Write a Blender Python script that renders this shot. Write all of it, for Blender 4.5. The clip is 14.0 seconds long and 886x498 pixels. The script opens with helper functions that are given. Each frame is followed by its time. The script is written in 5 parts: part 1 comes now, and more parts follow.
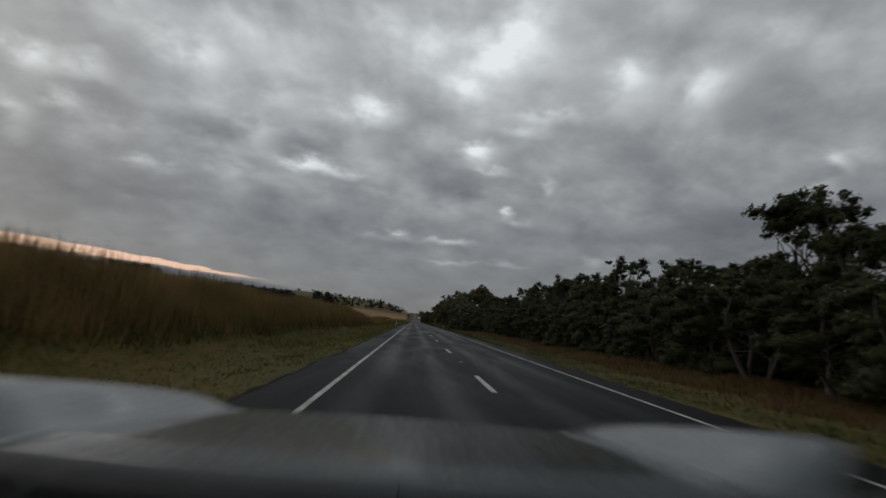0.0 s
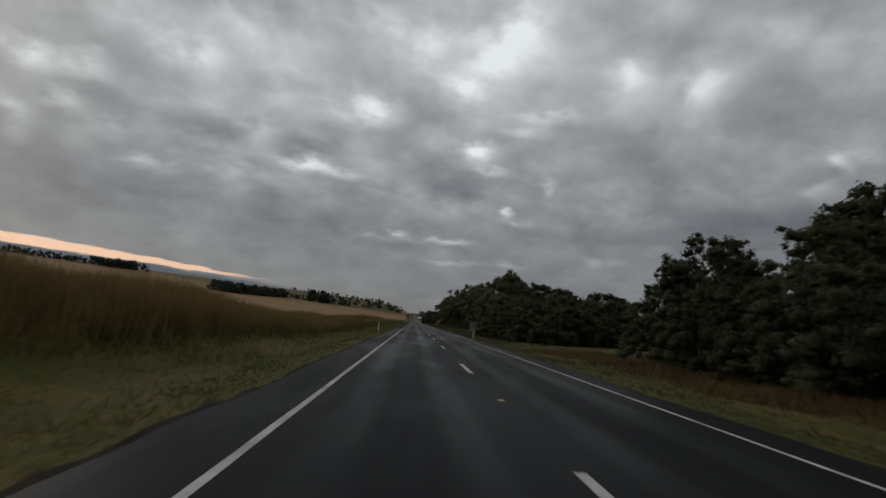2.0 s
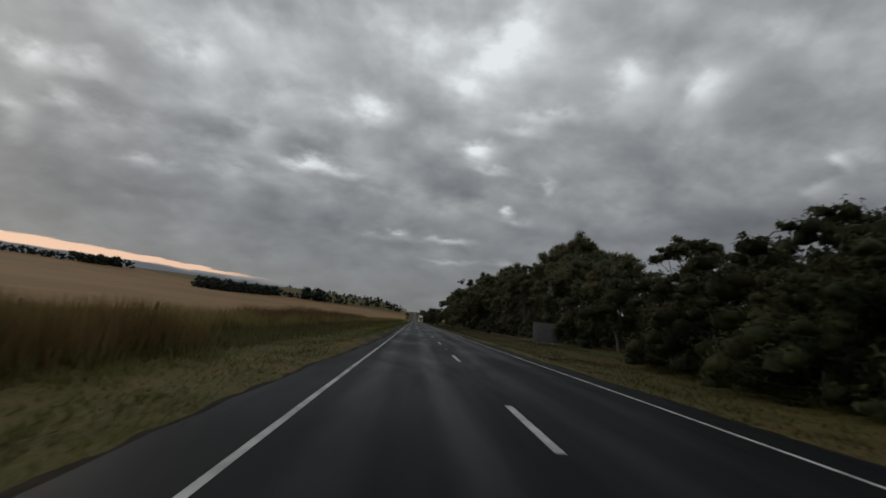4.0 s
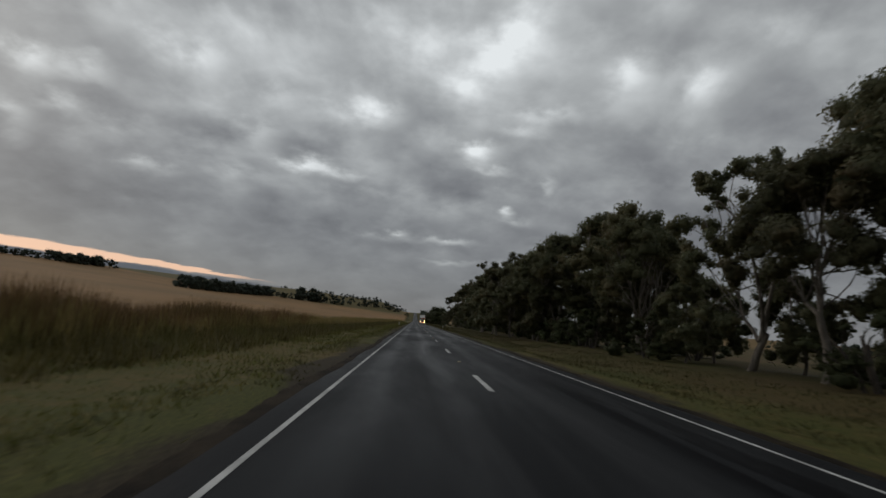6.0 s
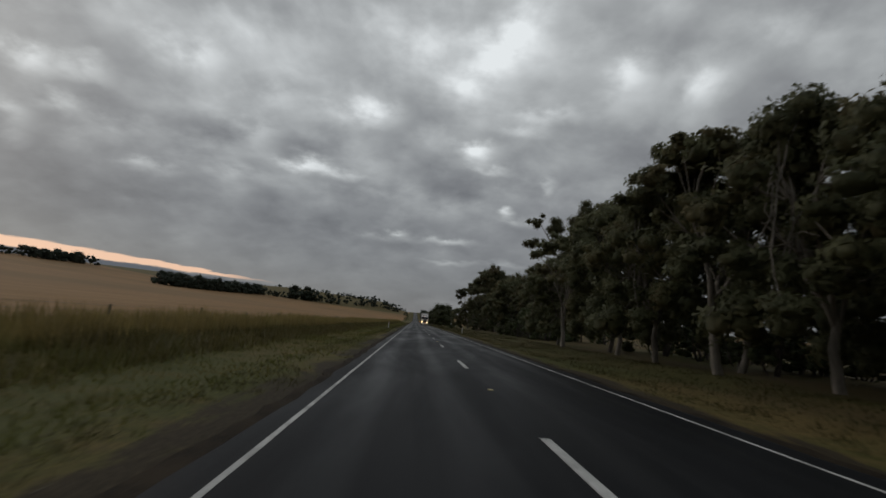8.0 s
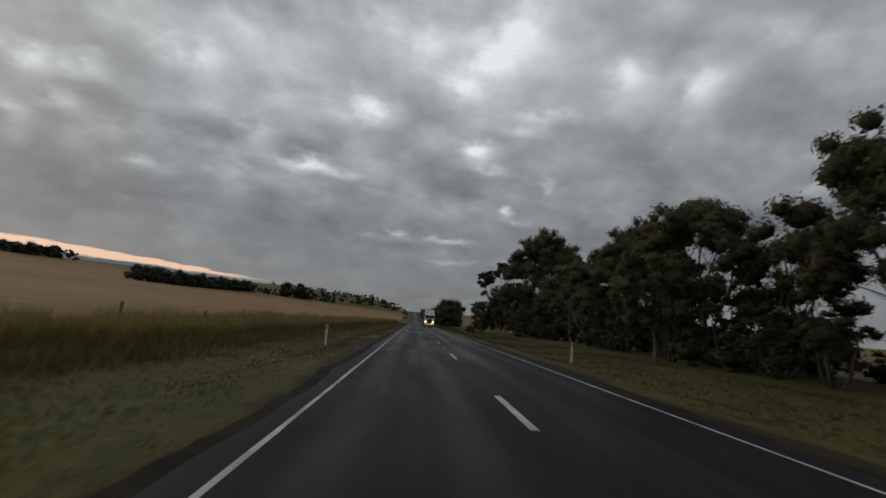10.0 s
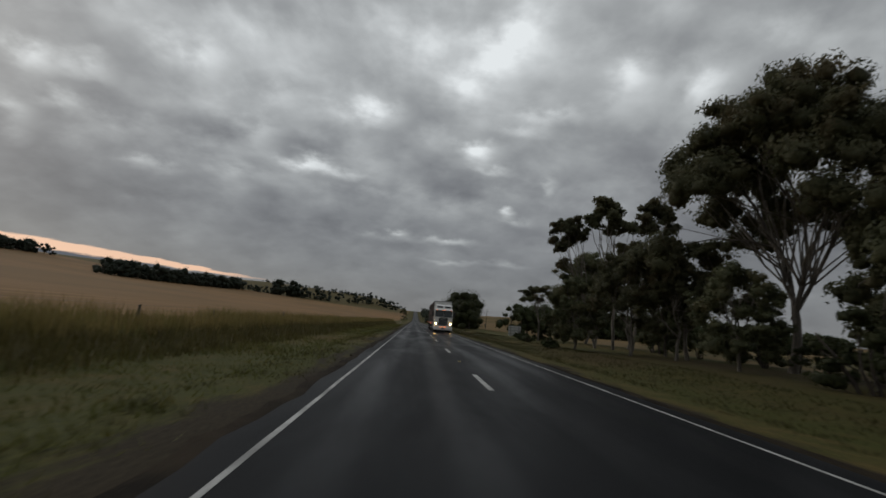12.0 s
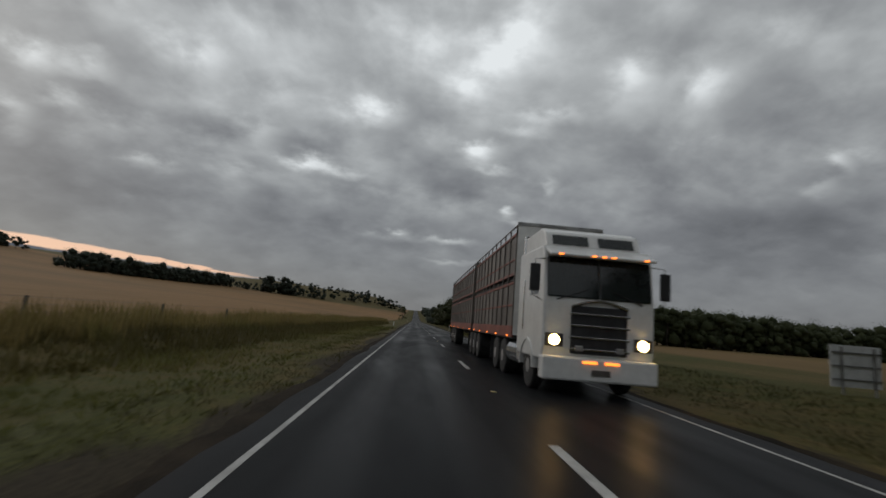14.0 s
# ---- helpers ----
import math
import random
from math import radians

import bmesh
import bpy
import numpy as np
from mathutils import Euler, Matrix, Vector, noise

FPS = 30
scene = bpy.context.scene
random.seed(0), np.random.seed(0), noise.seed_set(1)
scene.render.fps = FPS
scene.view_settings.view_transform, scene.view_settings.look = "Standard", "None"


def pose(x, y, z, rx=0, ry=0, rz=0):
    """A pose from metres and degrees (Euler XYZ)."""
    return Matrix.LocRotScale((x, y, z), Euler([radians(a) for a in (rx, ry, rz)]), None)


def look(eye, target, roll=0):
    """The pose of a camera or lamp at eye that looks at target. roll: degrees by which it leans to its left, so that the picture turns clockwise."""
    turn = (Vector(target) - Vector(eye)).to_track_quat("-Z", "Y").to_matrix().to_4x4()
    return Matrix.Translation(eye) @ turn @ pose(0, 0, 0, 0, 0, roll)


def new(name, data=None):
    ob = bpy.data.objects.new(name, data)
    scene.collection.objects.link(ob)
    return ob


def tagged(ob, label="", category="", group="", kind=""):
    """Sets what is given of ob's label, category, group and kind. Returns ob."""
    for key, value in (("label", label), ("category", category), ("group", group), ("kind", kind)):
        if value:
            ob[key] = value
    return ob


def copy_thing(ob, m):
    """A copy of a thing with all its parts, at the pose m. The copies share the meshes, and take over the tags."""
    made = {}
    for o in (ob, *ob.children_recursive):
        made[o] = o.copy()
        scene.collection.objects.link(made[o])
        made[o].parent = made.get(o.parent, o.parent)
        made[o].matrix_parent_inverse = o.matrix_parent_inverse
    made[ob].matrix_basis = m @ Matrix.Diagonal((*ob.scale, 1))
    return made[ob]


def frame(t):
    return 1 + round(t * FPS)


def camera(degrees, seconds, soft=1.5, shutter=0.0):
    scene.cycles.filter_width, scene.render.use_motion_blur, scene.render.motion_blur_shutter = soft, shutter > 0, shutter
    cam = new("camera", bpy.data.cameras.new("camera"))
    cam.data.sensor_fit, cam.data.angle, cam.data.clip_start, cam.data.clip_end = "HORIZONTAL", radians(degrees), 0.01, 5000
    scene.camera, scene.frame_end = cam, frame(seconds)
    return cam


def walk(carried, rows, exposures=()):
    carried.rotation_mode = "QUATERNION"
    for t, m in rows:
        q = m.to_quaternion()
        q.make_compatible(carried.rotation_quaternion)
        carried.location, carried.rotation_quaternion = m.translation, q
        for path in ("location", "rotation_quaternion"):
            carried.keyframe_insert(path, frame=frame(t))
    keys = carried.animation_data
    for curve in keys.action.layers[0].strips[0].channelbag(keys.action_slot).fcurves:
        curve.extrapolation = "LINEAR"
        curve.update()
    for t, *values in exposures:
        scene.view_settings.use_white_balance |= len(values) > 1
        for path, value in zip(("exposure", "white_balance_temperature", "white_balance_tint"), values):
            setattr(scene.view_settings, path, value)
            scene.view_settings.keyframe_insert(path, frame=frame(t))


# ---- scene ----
cam = camera(86.0, 14.0, soft=1.6, shutter=0.14)
EYE_Z = 1.36
PATH = (
    # seconds, x, y, pitch, lean to the left, yaw
    (0.0, -1.72, 0.0, 8.80, 4.60, -3.50),
    (1.0, -1.70, 27.7, 8.80, 4.65, -3.50),
    (2.0, -1.68, 56.3, 8.85, 4.70, -3.50),
    (3.0, -1.70, 84.6, 8.75, 4.70, -3.50),
    (5.5, -1.66, 154.2, 8.80, 4.40, -3.45),
    (6.5, -1.68, 181.5, 8.85, 4.20, -3.45),
    (7.0, -1.68, 195.2, 8.85, 4.20, -3.45),
    (9.5, -1.68, 265.3, 8.80, 4.35, -3.50),
    (11.0, -1.68, 307.8, 8.80, 4.50, -3.50),
    (12.5, -1.70, 349.6, 8.80, 4.60, -3.45),
    (14.0, -1.70, 391.3, 8.75, 4.65, -3.45),
)
walk(cam, [(t, pose(x, y, EYE_Z, 90 + pitch, -lean, yaw)) for t, x, y, pitch, lean, yaw in PATH], [(0.0, 0.0, 6430, 10.0), (14.0, 0.0, 6430, 10.0)])

# ---------------------------------------------------------------- sky and light


def link(tree, a, b):
    tree.links.new(a, b)


class Nodes:
    """A small helper to write node trees as sums."""

    def __init__(self, tree):
        self.tree = tree

    def node(self, kind, operation=None, use_clamp=False, data_type=None, interpolation_type=None):
        n = self.tree.nodes.new(kind)
        if operation:
            n.operation = operation
        if use_clamp:
            n.use_clamp = True
        if data_type:
            n.data_type = data_type
        if interpolation_type:
            n.interpolation_type = interpolation_type
        return n

    def put(self, socket, value):
        if isinstance(value, bpy.types.NodeSocket):
            self.tree.links.new(value, socket)
        else:
            socket.default_value = value

    def math(self, op, a, b=0.0, c=None, clamp=False):
        n = self.node("ShaderNodeMath", operation=op, use_clamp=clamp)
        self.put(n.inputs[0], a)
        self.put(n.inputs[1], b)
        if c is not None:
            self.put(n.inputs[2], c)
        return n.outputs[0]

    def vec(self, op, a, b=(0, 0, 0)):
        n = self.node("ShaderNodeVectorMath", operation=op)
        self.put(n.inputs[0], a)
        self.put(n.inputs[1], b)
        return n.outputs["Value"] if op in ("DOT_PRODUCT", "LENGTH", "DISTANCE") else n.outputs["Vector"]

    def noise(self, at, scale, detail=4.0, rough=0.5, warp=0.0):
        n = self.node("ShaderNodeTexNoise")
        self.put(n.inputs["Vector"], at)
        self.put(n.inputs["Scale"], scale)
        self.put(n.inputs["Detail"], detail)
        self.put(n.inputs["Roughness"], rough)
        self.put(n.inputs["Distortion"], warp)
        return n.outputs["Fac"]

    def span(self, value, a, b, lo=0.0, hi=1.0, smooth=True):
        n = self.node("ShaderNodeMapRange", interpolation_type="SMOOTHSTEP" if smooth else "LINEAR")
        for socket, v in zip(n.inputs, (value, a, b, lo, hi)):
            self.put(socket, v)
        return n.outputs[0]

    def mix(self, fac, a, b):
        n = self.node("ShaderNodeMix", data_type="RGBA")
        self.put(n.inputs[0], fac)
        self.put(n.inputs[6], a if isinstance(a, bpy.types.NodeSocket) else (*a, 1))
        self.put(n.inputs[7], b if isinstance(b, bpy.types.NodeSocket) else (*b, 1))
        return n.outputs[2]

    def combine(self, x, y, z):
        n = self.node("ShaderNodeCombineXYZ")
        for socket, v in zip(n.inputs, (x, y, z)):
            self.put(socket, v)
        return n.outputs[0]

    def split(self, v):
        n = self.node("ShaderNodeSeparateXYZ")
        self.put(n.inputs[0], v)
        return n.outputs


SUN_HEIGHT, SUN_TURN = 24.0, -48.0   # degrees above the horizon, and from +y towards +x
SKY_STRENGTH = 1.0
TONE_LOW, TONE_HIGH = 0.33, 0.60   # how pale the cloud is near the horizon and high up

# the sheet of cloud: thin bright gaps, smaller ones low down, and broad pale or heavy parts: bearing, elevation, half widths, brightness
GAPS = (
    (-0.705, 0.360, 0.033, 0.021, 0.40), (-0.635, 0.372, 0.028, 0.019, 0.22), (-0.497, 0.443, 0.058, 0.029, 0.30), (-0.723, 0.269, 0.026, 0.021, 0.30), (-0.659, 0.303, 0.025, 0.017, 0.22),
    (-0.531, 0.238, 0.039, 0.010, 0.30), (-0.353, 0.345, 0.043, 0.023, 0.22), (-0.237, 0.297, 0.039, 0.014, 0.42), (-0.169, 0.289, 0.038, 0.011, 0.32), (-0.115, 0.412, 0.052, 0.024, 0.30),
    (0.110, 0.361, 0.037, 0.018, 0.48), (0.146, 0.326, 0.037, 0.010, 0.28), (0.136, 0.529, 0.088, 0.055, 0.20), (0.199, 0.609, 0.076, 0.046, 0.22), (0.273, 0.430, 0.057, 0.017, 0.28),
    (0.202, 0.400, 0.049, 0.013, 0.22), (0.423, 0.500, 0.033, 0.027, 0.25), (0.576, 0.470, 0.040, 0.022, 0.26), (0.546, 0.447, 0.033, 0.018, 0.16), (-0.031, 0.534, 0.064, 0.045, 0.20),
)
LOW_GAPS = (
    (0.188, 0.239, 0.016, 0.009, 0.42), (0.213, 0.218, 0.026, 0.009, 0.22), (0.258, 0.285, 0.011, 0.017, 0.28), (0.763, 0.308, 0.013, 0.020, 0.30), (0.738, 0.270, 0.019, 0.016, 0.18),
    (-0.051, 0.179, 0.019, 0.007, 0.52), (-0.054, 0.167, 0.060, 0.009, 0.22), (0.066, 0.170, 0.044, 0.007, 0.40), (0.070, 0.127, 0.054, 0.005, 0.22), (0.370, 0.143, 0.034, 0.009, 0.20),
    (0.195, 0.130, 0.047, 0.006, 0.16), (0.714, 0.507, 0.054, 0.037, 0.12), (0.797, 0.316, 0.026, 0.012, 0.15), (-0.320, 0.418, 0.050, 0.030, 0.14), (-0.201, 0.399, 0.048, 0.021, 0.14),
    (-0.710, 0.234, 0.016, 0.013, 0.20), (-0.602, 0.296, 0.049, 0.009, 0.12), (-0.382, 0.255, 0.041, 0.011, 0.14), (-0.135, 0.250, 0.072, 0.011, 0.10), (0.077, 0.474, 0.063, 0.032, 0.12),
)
MASSES = (
    (0.131, 0.579, 0.389, 0.170, 0.20), (-0.486, 0.464, 0.211, 0.070, 0.12), (-0.681, 0.184, 0.145, 0.061, -0.12), (-0.625, 0.341, 0.056, 0.019, -0.12), (-0.493, 0.333, 0.107, 0.025, -0.16),
    (-0.491, 0.200, 0.125, 0.024, -0.10), (-0.284, 0.329, 0.057, 0.019, -0.12), (-0.220, 0.181, 0.200, 0.045, -0.12), (0.005, 0.436, 0.076, 0.043, -0.18), (0.006, 0.300, 0.074, 0.025, -0.14),
    (0.479, 0.546, 0.092, 0.035, -0.16), (0.687, 0.425, 0.085, 0.071, -0.16), (0.492, 0.331, 0.141, 0.072, -0.10), (0.632, 0.211, 0.166, 0.069, -0.16), (0.361, 0.401, 0.078, 0.042, -0.08),
    (0.390, 0.191, 0.094, 0.020, -0.10), (-0.120, 0.380, 0.330, 0.240, 0.06), (0.764, 0.186, 0.078, 0.063, -0.10), (-0.379, 0.445, 0.065, 0.038, -0.06), (0.082, 0.283, 0.086, 0.026, -0.08),
)


def build_sky():
    world = bpy.data.worlds.new("sky")
    scene.world = world
    world.use_nodes = True
    n = Nodes(world.node_tree)
    n.tree.nodes.clear()
    way = n.node("ShaderNodeTexCoord").outputs["Generated"]
    x, y, z = n.split(way)
    up = n.math("MAXIMUM", z, 0.0)
    # a level sheet: clouds crowd together towards the horizon
    reach = n.math("DIVIDE", 1.0, n.math("ADD", up, 0.40))
    plan = n.vec("MULTIPLY", n.combine(x, y, 0.0), n.combine(reach, reach, 0.0))
    wa = n.noise(n.vec("ADD", plan, (3.1, 5.2, 1.0)), 1.6, 3, 0.5)
    wb = n.noise(n.vec("ADD", plan, (8.7, 1.3, 4.0)), 1.6, 3, 0.5)
    bend = n.combine(n.math("MULTIPLY", n.math("SUBTRACT", wa, 0.5), 0.13), n.math("MULTIPLY", n.math("SUBTRACT", wb, 0.5), 0.13), 0.0)
    puff = n.vec("ADD", plan, bend)
    big = n.noise(puff, 2.5, 2, 0.5)
    mid = n.noise(n.vec("ADD", puff, (7.3, 2.1, 0.5)), 6.0, 4, 0.50)
    fine = n.noise(n.vec("ADD", puff, (5.5, 3.3, 9.0)), 14.0, 4, 0.52)
    # rounded heaps with pale rims between them
    cell = n.node("ShaderNodeTexVoronoi")
    cell.feature = "SMOOTH_F1"
    n.put(cell.inputs["Vector"], n.vec("ADD", puff, n.combine(n.math("MULTIPLY", mid, 0.14), n.math("MULTIPLY", fine, 0.10), 0.0)))
    n.put(cell.inputs["Scale"], 7.5)
    n.put(cell.inputs["Smoothness"], 0.6)
    body = n.math("MULTIPLY", n.math("SUBTRACT", big, 0.5), 0.50)
    body = n.math("ADD", body, n.math("MULTIPLY", n.math("SUBTRACT", mid, 0.5), 0.75))
    body = n.math("ADD", body, n.math("MULTIPLY", n.math("SUBTRACT", fine, 0.5), 0.34))
    body = n.math("ADD", body, n.math("MULTIPLY", n.math("SUBTRACT", cell.outputs["Distance"], 0.36), 0.28))
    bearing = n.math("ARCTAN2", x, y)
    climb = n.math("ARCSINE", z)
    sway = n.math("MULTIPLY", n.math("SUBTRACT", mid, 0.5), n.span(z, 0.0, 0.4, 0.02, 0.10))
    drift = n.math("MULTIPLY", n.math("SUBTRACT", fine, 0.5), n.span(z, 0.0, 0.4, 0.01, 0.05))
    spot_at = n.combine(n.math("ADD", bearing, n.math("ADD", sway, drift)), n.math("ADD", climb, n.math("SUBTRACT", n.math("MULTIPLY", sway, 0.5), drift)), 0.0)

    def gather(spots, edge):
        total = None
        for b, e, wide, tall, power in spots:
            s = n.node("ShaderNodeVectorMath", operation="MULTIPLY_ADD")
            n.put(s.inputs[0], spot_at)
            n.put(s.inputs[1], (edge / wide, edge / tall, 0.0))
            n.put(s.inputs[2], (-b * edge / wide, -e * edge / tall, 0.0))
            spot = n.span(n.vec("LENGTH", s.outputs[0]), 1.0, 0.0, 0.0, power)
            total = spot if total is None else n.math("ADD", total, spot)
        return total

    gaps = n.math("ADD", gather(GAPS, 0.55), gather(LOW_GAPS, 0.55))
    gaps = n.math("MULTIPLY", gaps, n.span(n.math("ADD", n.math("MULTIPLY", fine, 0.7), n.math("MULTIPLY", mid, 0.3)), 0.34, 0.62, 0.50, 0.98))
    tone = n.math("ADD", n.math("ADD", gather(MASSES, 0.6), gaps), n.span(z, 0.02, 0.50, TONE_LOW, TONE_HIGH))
    tone = n.math("ADD", tone, n.math("MULTIPLY", body, n.span(z, 0.03, 0.30, 0.28, 0.72)))
    tone = n.math("MINIMUM", n.math("MAXIMUM", tone, 0.04), 1.06)
    value = n.math("POWER", 7.4, tone)
    grey = n.vec("MULTIPLY", n.mix(n.span(tone, 0.15, 0.75), (0.0985, 0.1015, 0.1070), (0.0985, 0.1025, 0.1030)), n.combine(value, value, value))
    # a clear strip over the hills where the sun comes up
    tilt = n.vec("DOT_PRODUCT", way, (-0.0834, 0.0323, -0.9960))
    fray = n.math("MULTIPLY", n.math("SUBTRACT", n.noise(n.vec("MULTIPLY", way, (6, 6, 60)), 3.0, 4, 0.6), 0.5), 0.012)
    side = n.span(x, -0.28, -0.62)
    wide = n.math("ADD", n.math("MULTIPLY", side, 0.0070), 0.0018)
    off = n.math("ABSOLUTE", n.math("ADD", n.math("SUBTRACT", tilt, 0.0012), fray))
    strip = n.span(n.math("DIVIDE", off, wide), 1.15, 0.75)
    strip = n.math("MULTIPLY", strip, n.math("MULTIPLY", n.span(x, -0.27, -0.40), n.span(y, 0.0, 0.3)))
    heaven = n.node("ShaderNodeTexSky")
    heaven.sky_type, heaven.sun_disc = "NISHITA", False
    heaven.sun_elevation, heaven.sun_rotation = radians(SUN_HEIGHT), radians(SUN_TURN)
    clear = n.node("ShaderNodeVectorMath", operation="SCALE")
    n.put(clear.inputs[0], heaven.outputs[0])
    n.put(clear.inputs[3], 0.05)
    warm = n.mix(0.85, clear.outputs[0], (0.86, 0.53, 0.37))
    veil = n.mix(0.93, clear.outputs[0], grey)
    under = n.math("MULTIPLY", n.span(n.math("ADD", tilt, fray), 0.004, 0.012), n.math("MULTIPLY", n.span(x, -0.16, -0.34), n.span(y, 0.0, 0.3)))
    veil = n.mix(n.math("MULTIPLY", under, 0.85), veil, (0.088, 0.100, 0.120))
    final = n.mix(strip, veil, warm)
    back = n.node("ShaderNodeBackground")
    n.put(back.inputs[0], final)
    n.put(back.inputs[1], SKY_STRENGTH)
    n.tree.links.new(back.outputs[0], n.node("ShaderNodeOutputWorld").inputs[0])


build_sky()
sun = new("sun", bpy.data.lights.new("sun", "SUN"))
sun.data.energy, sun.data.angle, sun.data.color = 0.5, radians(35), (1.0, 0.92, 0.84)
_h, _a = radians(SUN_HEIGHT), radians(SUN_TURN)
_toward = Vector((math.sin(_a) * math.cos(_h), math.cos(_a) * math.cos(_h), math.sin(_h)))
sun.matrix_world = look(_toward * 100, (0, 0, 0))

# ---------------------------------------------------------------- materials


def surface(name, dark, pale, scale, rough=0.9, bump=0.3, fine=None, rand=0.0, metal=0.0, stretch=(1, 1, 1), spec=0.5, coat=0.0, detail=5.0, at="Object", depth=0.02):
    """A painted, weathered or earthen surface: two colours mixed by broad and fine noise."""
    m = bpy.data.materials.new(name)
    m.use_nodes = True
    n = Nodes(m.node_tree)
    b = m.node_tree.nodes["Principled BSDF"]
    where = n.vec("MULTIPLY", n.node("ShaderNodeTexCoord").outputs[at], stretch)
    broad = n.noise(where, scale, detail, 0.55, 0.2)
    grain = n.noise(where, fine or scale * 9, 4, 0.6)
    fac = n.span(n.math("ADD", n.math("MULTIPLY", broad, 0.65), n.math("MULTIPLY", grain, 0.35)), 0.34, 0.66)
    if rand:
        geo = n.node("ShaderNodeNewGeometry").outputs["Random Per Island"]
        fac = n.math("ADD", n.math("MULTIPLY", fac, 1 - rand), n.math("MULTIPLY", geo, rand))
    n.put(b.inputs["Base Color"], n.mix(fac, dark, pale))
    n.put(b.inputs["Roughness"], n.span(grain, 0.2, 0.8, max(rough - 0.08, 0.02), min(rough + 0.08, 1.0)))
    b.inputs["Metallic"].default_value = metal
    b.inputs["Specular IOR Level"].default_value = spec
    b.inputs["Coat Weight"].default_value = coat
    b.inputs["Coat Roughness"].default_value = 0.08
    if bump:
        r = n.node("ShaderNodeBump")
        r.inputs["Strength"].default_value = bump
        r.inputs["Distance"].default_value = depth
        n.put(r.inputs["Height"], grain)
        n.put(b.inputs["Normal"], r.outputs[0])
    return m


def lamp(name, colour, strength):
    m = bpy.data.materials.new(name)
    m.use_nodes = True
    b = m.node_tree.nodes["Principled BSDF"]
    b.inputs["Base Color"].default_value = (*colour, 1)
    b.inputs["Emission Color"].default_value = (*colour, 1)
    b.inputs["Emission Strength"].default_value = strength
    b.inputs["Roughness"].default_value = 0.2
    return m


def leaf_material(name, dark, pale, tip=None):
    """Leaves: each one its own shade, older growth darker, with a little sheen."""
    m = bpy.data.materials.new(name)
    m.use_nodes = True
    n = Nodes(m.node_tree)
    b = m.node_tree.nodes["Principled BSDF"]
    each = n.node("ShaderNodeNewGeometry").outputs["Random Per Island"]
    whole = n.node("ShaderNodeObjectInfo").outputs["Random"]
    where = n.node("ShaderNodeTexCoord").outputs["Object"]
    clump = n.span(n.noise(where, 0.7, 3), 0.36, 0.64)
    speck = n.noise(where, 7.0, 3, 0.7)
    each = n.math("ADD", n.math("MULTIPLY", each, 0.5), n.math("MULTIPLY", n.span(speck, 0.36, 0.64), 0.5))
    c = n.mix(n.math("ADD", n.math("MULTIPLY", each, 0.6), n.math("MULTIPLY", clump, 0.4)), dark, pale)
    if tip:
        c = n.mix(n.math("MULTIPLY", n.span(n.noise(n.vec("ADD", where, (5, 1, 8)), 0.35, 2), 0.5, 0.68), 0.6), c, tip)
    shade = n.node("ShaderNodeHueSaturation")
    n.put(shade.inputs["Value"], n.span(whole, 0, 1, 0.8, 1.2, smooth=False))
    n.put(shade.inputs["Hue"], n.span(whole, 0, 1, 0.485, 0.51, smooth=False))
    n.put(shade.inputs["Color"], c)
    n.put(b.inputs["Base Color"], shade.outputs[0])
    b.inputs["Roughness"].default_value = 0.55
    b.inputs["Specular IOR Level"].default_value = 0.12
    r = n.node("ShaderNodeBump")
    r.inputs["Strength"].default_value, r.inputs["Distance"].default_value = 0.3, 0.10
    n.put(r.inputs["Height"], speck)
    n.put(b.inputs["Normal"], r.outputs[0])
    # thin leaves let some light through
    glow = n.node("ShaderNodeBsdfTranslucent")
    n.put(glow.inputs[0], shade.outputs[0])
    both = n.node("ShaderNodeMixShader")
    both.inputs[0].default_value = 0.4
    n.tree.links.new(b.outputs[0], both.inputs[1])
    n.tree.links.new(glow.outputs[0], both.inputs[2])
    n.tree.links.new(both.outputs[0], n.tree.nodes["Material Output"].inputs[0])
    return m


